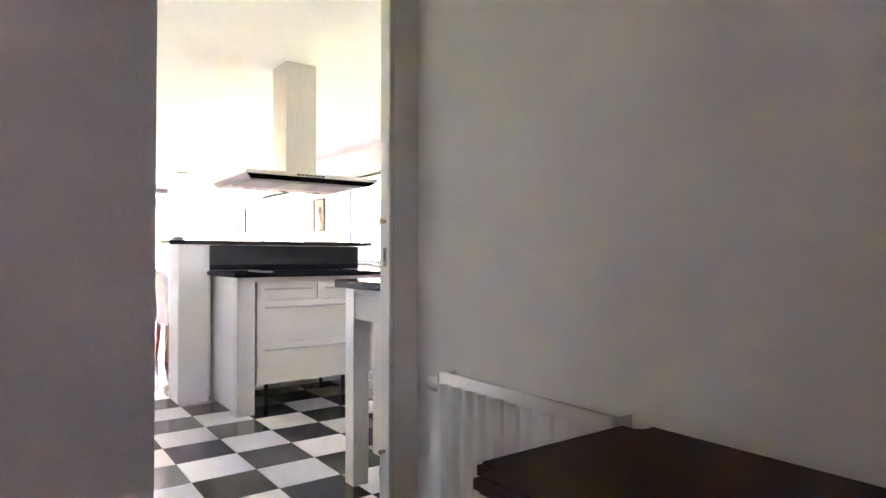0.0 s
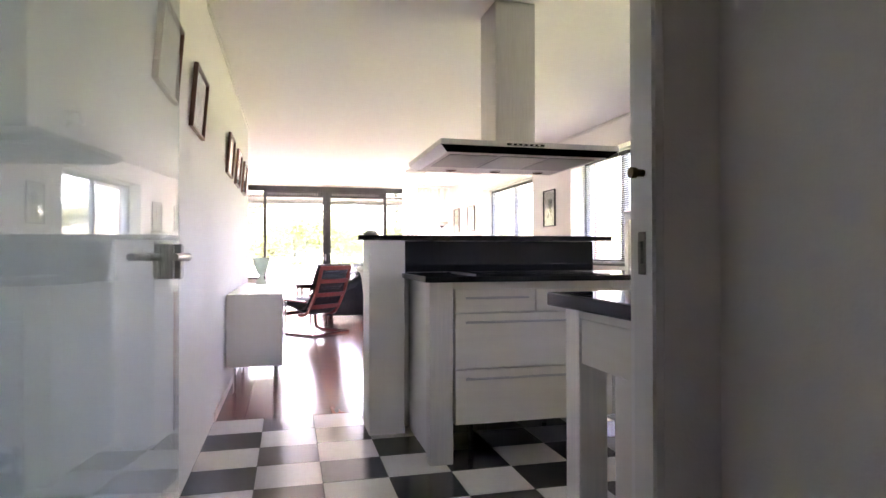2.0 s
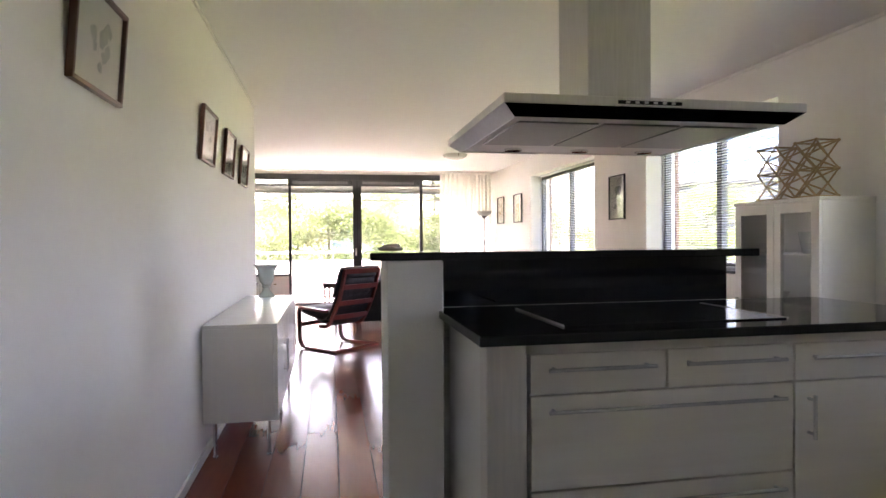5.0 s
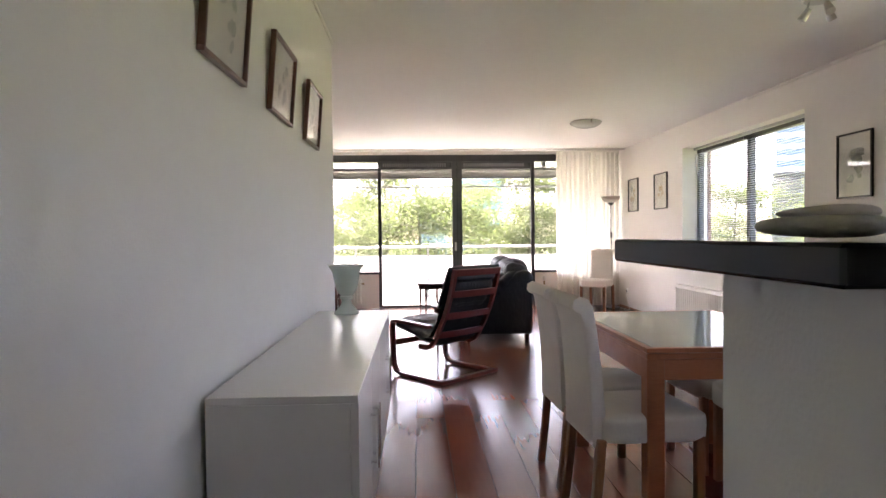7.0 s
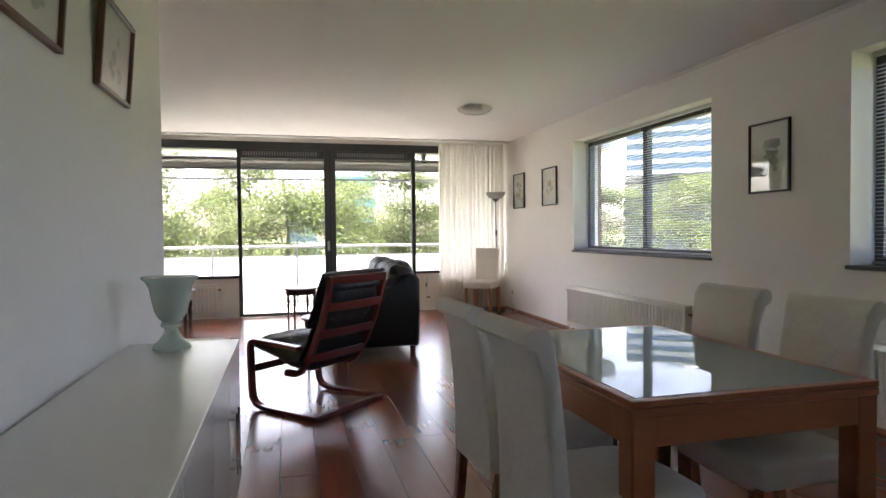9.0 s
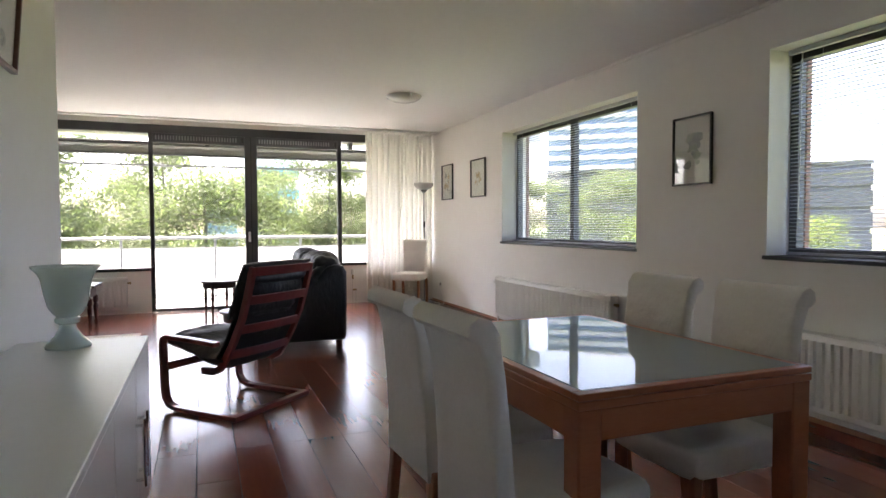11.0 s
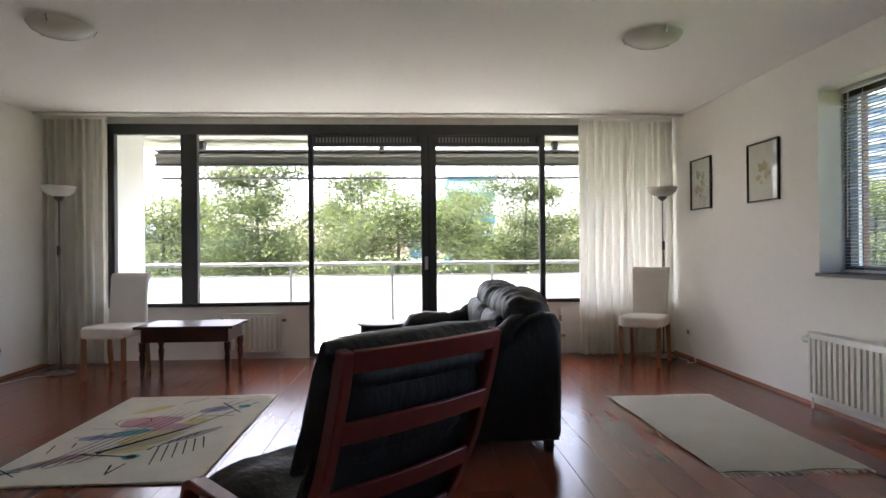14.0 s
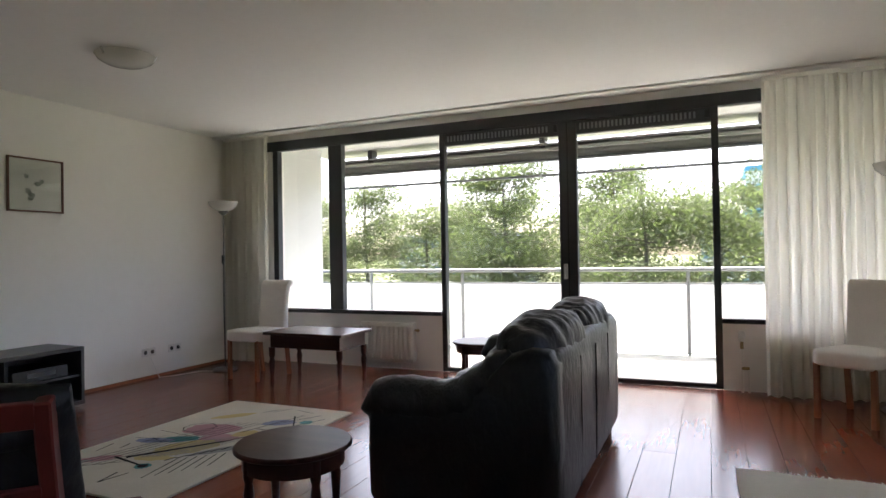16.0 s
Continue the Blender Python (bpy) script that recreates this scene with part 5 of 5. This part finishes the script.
def rug_drawing(yarn, blots=(), lines=(), z=0.0145):
    bm = bmesh.new()
    for k, row in enumerate(blots):
        blot(bm, *row, z + 0.0001 * k)
    for k, (a, b, w) in enumerate(lines):
        stroke(bm, a, b, w, z + 0.0003 + 0.00004 * (k % 8))
    tagged(part("drawing", bm, yarn, rug), kind="stuff")


BLACK_YARN, BLUE_YARN, ROSE_YARN, OCHRE_YARN, TEAL_YARN, GREY_YARN = YARN
rug_drawing(ROSE_YARN, ((0.4, 0.6, 0.2, 0.13, 0.2), (0.58, 0.52, 0.13, 0.1, 0.5), (0.22, 0.2, 0.15, 0.05, 0.75)), z=0.0145)
rug_drawing(OCHRE_YARN, ((0.53, 0.4, 0.2, 0.13, 0.9), (0.5, 0.28, 0.12, 0.05, 0.3), (0.66, 0.6, 0.09, 0.06, 0.9), (0.3, 0.78, 0.16, 0.05, 0.8)), z=0.0149)
rug_drawing(TEAL_YARN, ((0.36, 0.46, 0.14, 0.06, 0.5), (0.56, 0.21, 0.045, 0.045, 0.0), (0.86, 0.8, 0.045, 0.045, 0.0)), z=0.0154)
rug_drawing(BLUE_YARN, ((0.25, 0.42, 0.13, 0.05, 0.35), (0.7, 0.76, 0.12, 0.07, 0.6)), z=0.0158)
rug_drawing(GREY_YARN, ((0.13, 0.13, 0.16, 0.035, 0.75), (0.75, 0.42, 0.2, 0.04, 0.95)), [((0.42 + 0.017 * k, 0.26 + 0.006 * k), (0.56 + 0.017 * k, 0.53 + 0.004 * k), 0.006) for k in range(12)], 0.0162)
marks = [((0.36, 0.25), (0.66, 0.5), 0.035), ((0.3, 0.24), (0.55, 0.21), 0.022), ((0.66, 0.5), (0.93, 0.86), 0.012), ((0.52, 0.14), (0.55, 0.06), 0.012), ((0.55, 0.06), (0.58, 0.15), 0.012), ((0.22, 0.12), (0.42, 0.22), 0.008)]
marks += [((0.16 + 0.045 * k, 0.12 + 0.012 * k), (0.42 + 0.05 * k, 0.7 + 0.01 * k), 0.008) for k in range(5)]
marks += [((0.64 + 0.035 * k, 0.3 + 0.02 * k), (0.7 + 0.035 * k, 0.13 + 0.03 * k), 0.009) for k in range(6)]
marks += [((0.6 + 0.03 * k, 0.27 + 0.03 * k), (0.615 + 0.03 * k, 0.31 + 0.03 * k), 0.014) for k in range(6)]
marks += [((0.08, 0.34), (0.11, 0.26), 0.01), ((0.17, 0.36), (0.19, 0.31), 0.01), ((0.2, 0.4), (0.34, 0.43), 0.008), ((0.2, 0.44), (0.33, 0.41), 0.008), ((0.24, 0.47), (0.22, 0.38), 0.008)]
marks += [((0.12, 0.52), (0.4, 0.5), 0.006), ((0.1, 0.42), (0.26, 0.44), 0.006), ((0.5, 0.88), (0.56, 0.95), 0.008), ((0.44, 0.86), (0.5, 0.93), 0.008), ((0.62, 0.94), (0.78, 0.92), 0.008)]
marks += [((0.62, 0.6), (0.75, 0.88), 0.01), ((0.66, 0.66), (0.86, 0.66), 0.012), ((0.7, 0.86), (0.88, 0.7), 0.012), ((0.86, 0.9), (0.66, 0.7), 0.01), ((0.04, 0.08), (0.14, 0.1), 0.012), ((0.05, 0.05), (0.12, 0.13), 0.01), ((0.03, 0.12), (0.15, 0.06), 0.01)]
marks += [((0.3 + 0.1 * math.cos(0.7 * k), 0.6 + 0.06 * math.sin(0.7 * k)), (0.3 + 0.1 * math.cos(0.7 * k + 0.7), 0.6 + 0.06 * math.sin(0.7 * k + 0.7)), 0.007) for k in range(9)]
rug_drawing(BLACK_YARN, ((0.56, 0.21, 0.03, 0.03, 0.0),), marks, 0.0166)

mat_rug = thing("cotton_rug", "off-white woven cotton rug with fringed ends", "rug")
bm = bmesh.new()
nx, ny = 14, 26
grid = [[bm.verts.new((2.55 + 0.79 * i / nx + 0.004 * math.sin(j * 0.5) + 0.03 * (j / ny - 0.5) * -1, 10.37 + 1.6 * j / ny + 0.012 * math.sin(i * 0.8), 0.0115 + 0.002 * noise.noise(Vector((i * 0.4, j * 0.35, 2))))) for i in range(nx + 1)] for j in range(ny + 1)]
for j in range(ny):
    for i in range(nx):
        bm.faces.new((grid[j][i], grid[j][i + 1], grid[j + 1][i + 1], grid[j + 1][i]))
bmesh.ops.solidify(bm, geom=bm.faces[:], thickness=0.005)
part("weave", bm, COTTON_RUG, mat_rug, smooth=60)
bm = bmesh.new()
for end, y in ((-1, 10.375), (1, 11.965)):
    for k in range(60):
        x = 2.56 + (0.015 if end < 0 else -0.015) + 0.775 * k / 59
        rod(bm, (x, y, 0.006), (x + rnd.uniform(-0.015, 0.015), y + end * rnd.uniform(0.035, 0.06), 0.004), 0.003, 0.0015, seg=4)
tagged(part("fringe", bm, COTTON_RUG, mat_rug), kind="stuff")


# ---- media cabinet ----
media = thing("media_cabinet", "low black media cabinet with open shelves", "cabinet")
MX0, MX1, MY0, MY1 = XL + 0.03, XL + 0.48, 10.5, 11.72
part("top", boxes((MX0, MX1, MY0, MY1, 0.46, 0.49), bevel=0.003), BLACK_PLASTIC, media)
part("bottom", boxes((MX0, MX1, MY0, MY1, 0.03, 0.06)), BLACK_PLASTIC, media)
part("back", boxes((MX0, MX0 + 0.012, MY0, MY1, 0.06, 0.46)), BLACK_PLASTIC, media)
for y in (MY0, (MY0 + MY1) / 2, MY1 - 0.025):
    part("upright", boxes((MX0 + 0.012, MX1 - 0.004, y, y + 0.025, 0.06, 0.46)), BLACK_PLASTIC, media)
part("shelf", boxes((MX0 + 0.013, MX1 - 0.03, MY0 + 0.025, MY1 - 0.026, 0.25, 0.268)), BLACK_PLASTIC, media)
for y in (MY0 + 0.1, MY1 - 0.1):
    part("foot", rods(((MX0 + 0.1, y, 0), (MX0 + 0.1, y, 0.03), 0.02), ((MX1 - 0.1, y, 0), (MX1 - 0.1, y, 0.03), 0.02)), BLACK_PLASTIC, media)
deck = thing("stereo", "black stereo unit on the cabinet shelf", "stereo")
part("case", boxes((MX0 + 0.05, MX1 - 0.06, 11.2, 11.62, 0.268, 0.36), bevel=0.003), BLACK_PLASTIC, deck)
part("display", boxes((MX1 - 0.0595, MX1 - 0.057, 11.3, 11.52, 0.3, 0.335)), BLACK_BAND, deck)


# ---- balcony ----
setting("balcony_floor", boxes((-2.5, 6.0, YW + 0.2, 16.15, -0.28, -0.05)), BALCONY_FLOOR, "grey tiled balcony floor", "balcony floor")
setting("balcony_ceiling", boxes((-2.5, 6.0, YW + 0.2, 15.75, 2.55, 2.8)), CONCRETE, "white concrete slab above the balcony", "ceiling")
setting("balcony_end_wall", boxes((-2.5, -2.2, YW + 0.2, 15.05, -0.05, 2.55)), CONCRETE, "white painted balcony end wall", "wall")
rail = thing("balcony_railing", "grey metal balcony railing with frosted glass panels", "railing")
for k in range(7):
    x = -2.03 + 1.41 * k - 1.41
    part("post", boxes((x - 0.02, x + 0.02, 15.985, 16.015, -0.05, 0.94), bevel=0.003), ALUMINIUM, rail)
    g = part("glass_panel", boxes((x + 0.005, x + 1.405, 16.02, 16.03, -0.02, 0.78)), PARAPET, rail)
part("handrail", tube([(-3.5, 16.0, 0.955), (1, 16.0, 0.955), (6.6, 16.0, 0.955)], 0.026, 14), ALUMINIUM, rail, smooth=True)
part("lower_rail", boxes((-3.5, 6.6, 15.995, 16.018, 0.775, 0.8), bevel=0.002), ALUMINIUM, rail)
awning = thing("awning", "rolled-up pale awning under the balcony slab", "awning")
bm = tube([(-2.15, 15.34, 2.32), (1, 15.34, 2.32), (4.6, 15.34, 2.32)], 0.085, 20)
part("case", bm, AWNING, awning, smooth=50)
part("gutter", boxes((-2.15, 4.6, 15.22, 15.44, 2.405, 2.43), bevel=0.004), AWNING, awning)
part("front_profile", boxes((-2.15, 4.6, 15.2, 15.245, 2.335, 2.372), bevel=0.006), AWNING, awning)
# Dark strip drawn for the shadow line below the awning case.
part("lower_profile", boxes((-2.15, 4.6, 15.21, 15.3, 2.225, 2.25), bevel=0.005), DARK_FRAME, awning)
part("valance_bar", boxes((-2.15, 4.6, 15.44, 15.47, 2.075, 2.105), bevel=0.003), ALUMINIUM, awning)
for x in (-1.6, 0.685, 2.95):
    part("bracket", boxes((x - 0.035, x + 0.035, 15.27, 15.41, 2.38, 2.55), bevel=0.006), DARK_FRAME, awning)
for x in (-0.35, 0.98, 2.2):
    part("hanger", rods(((x, 15.455, 2.09), (x, 15.45, 2.2), 0.009), seg=8), ALUMINIUM, awning)


# ---- outdoors ----
GZ = -7.2
setting("ground", boxes((-900, 900, 16.5, 1200, GZ - 1, GZ), (6.5, 900, -500, 16.5, GZ - 1, GZ)), GRASS, "grass strip far below the balcony", "ground")
setting("road", boxes((-300, 300, 46, 55, GZ, GZ + 0.03)), ASPHALT, "grey street beyond the trees", "road")


def tree(height, spread, seed, leaf_mat, label, leaves=25000, size=0.12):
    rnd = random.Random(seed)
    t = thing("tree", label, "tree", "trees beyond the balcony")
    bm = bmesh.new()
    top = Vector((rnd.uniform(-0.4, 0.4), rnd.uniform(-0.4, 0.4), height * 0.93))
    spine = [Vector((0, 0, 0)).lerp(top, k / 6) + Vector((rnd.uniform(-0.12, 0.12), rnd.uniform(-0.12, 0.12), 0)) * (k > 0) for k in range(7)]
    for k, (a, b) in enumerate(zip(spine, spine[1:])):
        rod(bm, a, b, 0.2 * (1 - k / 6.5), 0.2 * (1 - (k + 1) / 6.5) + 0.01, seg=9)
    tips = []
    for k in range(80):
        f = rnd.uniform(0.28, 0.985)
        i = min(int(f * 6), 5)
        p = spine[i].lerp(spine[i + 1], f * 6 - i)
        a = k * 2.399 + rnd.uniform(-0.3, 0.3)
        reach = spread * (1.05 - f) ** 0.55 * rnd.uniform(0.65, 1.15)
        q = p + Vector((math.cos(a) * reach, math.sin(a) * reach, reach * rnd.uniform(0.05, 0.42)))
        mid_p = p.lerp(q, 0.5) + Vector((0, 0, -0.08 * reach))
        rod(bm, p, mid_p, 0.05 * (1.1 - f) + 0.012, 0.03 * (1.1 - f) + 0.01, seg=5)
        rod(bm, mid_p, q, 0.03 * (1.1 - f) + 0.01, 0.008, seg=5)
        tips += [(mid_p, 0.4), (p.lerp(q, 0.75), 0.5), (q, 0.5)]
        for _ in range(3):
            b2 = p.lerp(q, rnd.uniform(0.35, 0.95))
            e2 = b2 + Vector((rnd.uniform(-1, 1), rnd.uniform(-1, 1), rnd.uniform(-0.1, 0.7))) * reach * 0.34
            rod(bm, b2, e2, 0.012, 0.004, seg=4)
            tips.append((e2, 0.42))
    part("trunk", bm, BARK, t, smooth=60)
    verts, faces = [], []
    for k in range(leaves):
        c, r = tips[rnd.randrange(len(tips))]
        p = c + Vector((rnd.gauss(0, r * 0.95), rnd.gauss(0, r * 0.95), rnd.gauss(0, r * 0.38)))
        n = Vector((rnd.gauss(0, 0.45), rnd.gauss(0, 0.45), rnd.uniform(0.3, 1))).normalized()
        u = n.orthogonal().normalized()
        v = n.cross(u)
        ang = rnd.uniform(0, 6.28)
        u, v = u * math.cos(ang) + v * math.sin(ang), v * math.cos(ang) - u * math.sin(ang)
        s = size * rnd.uniform(0.55, 1.25)
        b = len(verts)
        verts += [p - u * s * 0.6, p - v * s * 0.3 + n * s * 0.1, p + u * s * 0.6, p + v * s * 0.3 + n * s * 0.1]
        faces += [(b, b + 1, b + 2), (b, b + 2, b + 3)]
    data = bpy.data.meshes.new("crown")
    data.from_pydata([tuple(p) for p in verts], [], faces)
    data.materials.append(leaf_mat)
    crown = new("crown", data)
    crown.parent = t
    return t


TREES = [tree(13.3, 4.9, 3, LEAF, "tall green tree with a loose airy crown"), tree(12.7, 5.2, 7, LEAF, "broad green tree with spreading limbs"), tree(13.7, 4.7, 12, LEAF, "slender green tree with upswept limbs")]
SPOTS = ((-4.4, 30.0, 0), (-0.7, 32.5, 2), (2.6, 31.0, 1), (5.9, 33.0, 0), (-8.4, 31.5, 1), (9.5, 31.0, 2), (-12.5, 33.5, 2), (13.2, 34.5, 1), (-2.4, 38.0, 1), (4.2, 39.5, 2), (0.8, 27.5, 1), (-6.5, 37.5, 0), (8.2, 38.0, 1), (-17.0, 36.0, 0), (17.5, 36.0, 0), (21.5, 33.0, 1), (11.6, 40.0, 0), (-10.5, 40.0, 2))
used = set()
for k, (x, y, i) in enumerate(SPOTS):
    drop_z = GZ - 0.55 - (0.9 if k in (10,) else 0.0) - 0.25 * ((k * 7) % 5)
    if i not in used:
        used.add(i)
        TREES[i].matrix_basis = pose(x, y, drop_z, 0, 0, k * 61)
    else:
        copy_thing(TREES[i], pose(x, y, drop_z, 0, 0, k * 61))
pale = tree(9.3, 2.5, 21, LEAF_PALE, "small bright green tree beside the street", 7000)
pale.matrix_basis = pose(20.0, 28.0, GZ, 0, 0, 10)
for x, y, a in ((24.5, 27.0, 80), (23.0, 31.5, 150), (29.0, 26.5, 230), (27.5, 31.0, 300), (27.0, 20.0, 40), (22.5, 15.0, 190), (25.0, 9.5, 120), (31.0, 15.0, 20), (34.0, 21.0, 75), (36.0, 10.0, 260), (33.0, 4.0, 330)):
    copy_thing(pale, pose(x, y, GZ, 0, 0, a))


def tower(x, y, rz, w, d, floors, storey, band, glass, name, label, bays, z0=GZ, band_h=0.9, hut=True):
    """A slab block: per storey one white band and a row of window bays."""
    t = thing(name, label, "building", at=(x, y, z0), rz=rz)
    part("body", boxes((-w / 2 + 0.6, w / 2 - 0.6, 0.6, d, 0, floors * storey)), glass, t)
    b = bay = None
    for k in range(floors):
        z = k * storey
        if b is None:
            b = part("band", boxes((-w / 2, w / 2, 0, d + 0.3, 0, band_h)), band, t)
        else:
            again(b, 0, 0, z, t)
        for j in range(bays):
            cx_b = -w / 2 + (j + 0.5) * w / bays
            if bay is None:
                bay = part("window", boxes((-w / bays / 2 + 0.15, w / bays / 2 - 0.25, 0.45, 0.598, 0, storey - band_h)), glass, t)
                bay.matrix_basis = pose(cx_b, 0, z + band_h)
            else:
                again(bay, cx_b, 0, z + band_h, t)
    part("roof", boxes((-w / 2, w / 2, 0, d + 0.3, floors * storey, floors * storey + 0.6)), band, t)
    if hut:
        part("roof_hut", boxes((-w / 5, w / 6, d * 0.3, d * 0.8, floors * storey + 0.6, floors * storey + 3.0)), band, t)
    return t


tower(115, 158, -37, 38, 20, 15, 3.1, TOWER_WHITE, TOWER_GLASS, "apartment_tower", "tall white apartment block with blue balconies", 9, GZ, 1.35)
tower(86, 94, -42, 56, 16, 5, 3.7, TOWER_DARK, TOWER_DARK, "office_block", "dark clad low block in front of the tower", 14, GZ, 2.9)
tower(9.9, 92, 0, 6.6, 12, 6, 3.0, BLUE_PANEL, TOWER_WHITE, "blue_office_block", "blue clad building behind the trees", 6, GZ, 1.3, False)
tower(3.8, 120, 0, 5.5, 12, 5, 3.0, TOWER_WHITE, TOWER_GLASS, "apartment_block", "distant pale apartment block behind the trees", 6)
tower(-45, 130, 12, 30, 14, 4, 3.0, TOWER_WHITE, TOWER_GLASS, "apartment_block", "long low pale apartment block in the distance", 12)


# ---- floor pieces ----
parquet = tagged(new("parquet"), "glossy red-brown plank floor", "floor", kind="structure")
tiles = tagged(new("tile_floor"), "glossy black and white checkered tiles", "floor", kind="structure")
PLANK_W = 0.186
rnd = random.Random(5)
stock = {}


def plank(x0, x1, y0, y1):
    key = (round(x1 - x0, 3), round(y1 - y0, 2))
    if key not in stock:
        w, l = x1 - x0 - 0.002, y1 - y0 - 0.002
        stock[key] = part("plank", boxes((-w / 2, w / 2, -l / 2, l / 2, -0.012, 0.0), bevel=0.0009), WOOD, parquet)
        stock[key].matrix_basis = pose((x0 + x1) / 2, (y0 + y1) / 2, 0)
    else:
        again(stock[key], (x0 + x1) / 2, (y0 + y1) / 2, 0, parquet)


x = 0.0
columns = []
while x < XR - 0.01:
    columns.append((x, min(x + PLANK_W, XR), YT))
    x += PLANK_W
x = 0.0
while x > XL + 0.01:
    columns.append((max(x - PLANK_W, XL), x, 8.28))
    x -= PLANK_W
for x0, x1, y in columns:
    first = True
    while y < YW - 0.01:
        step = rnd.choice((0.7, 1.1, 1.5)) if first else 1.9
        end = y + step if YW - (y + step) > 0.4 else YW
        plank(x0, x1, y, end)
        y, first = end, False

TILE = 0.31
for mat, even in ((TILE_WHITE, 0), (TILE_BLACK, 1)):
    first = None
    for i in range(13):
        for j in range(11):
            if (i + j) % 2 != even:
                continue
            x0, y1 = i * TILE, YT - j * TILE
            if x0 > XR - 0.05:
                continue
            if first is None:
                first = part("tile", boxes((-TILE / 2 + 0.0015, TILE / 2 - 0.0015, -TILE / 2 + 0.0015, TILE / 2 - 0.0015, -0.012, 0.0), bevel=0.001), mat, tiles)
                first.matrix_basis = pose(x0 + TILE / 2, y1 - TILE / 2, 0)
            else:
                again(first, x0 + TILE / 2, y1 - TILE / 2, 0, tiles)
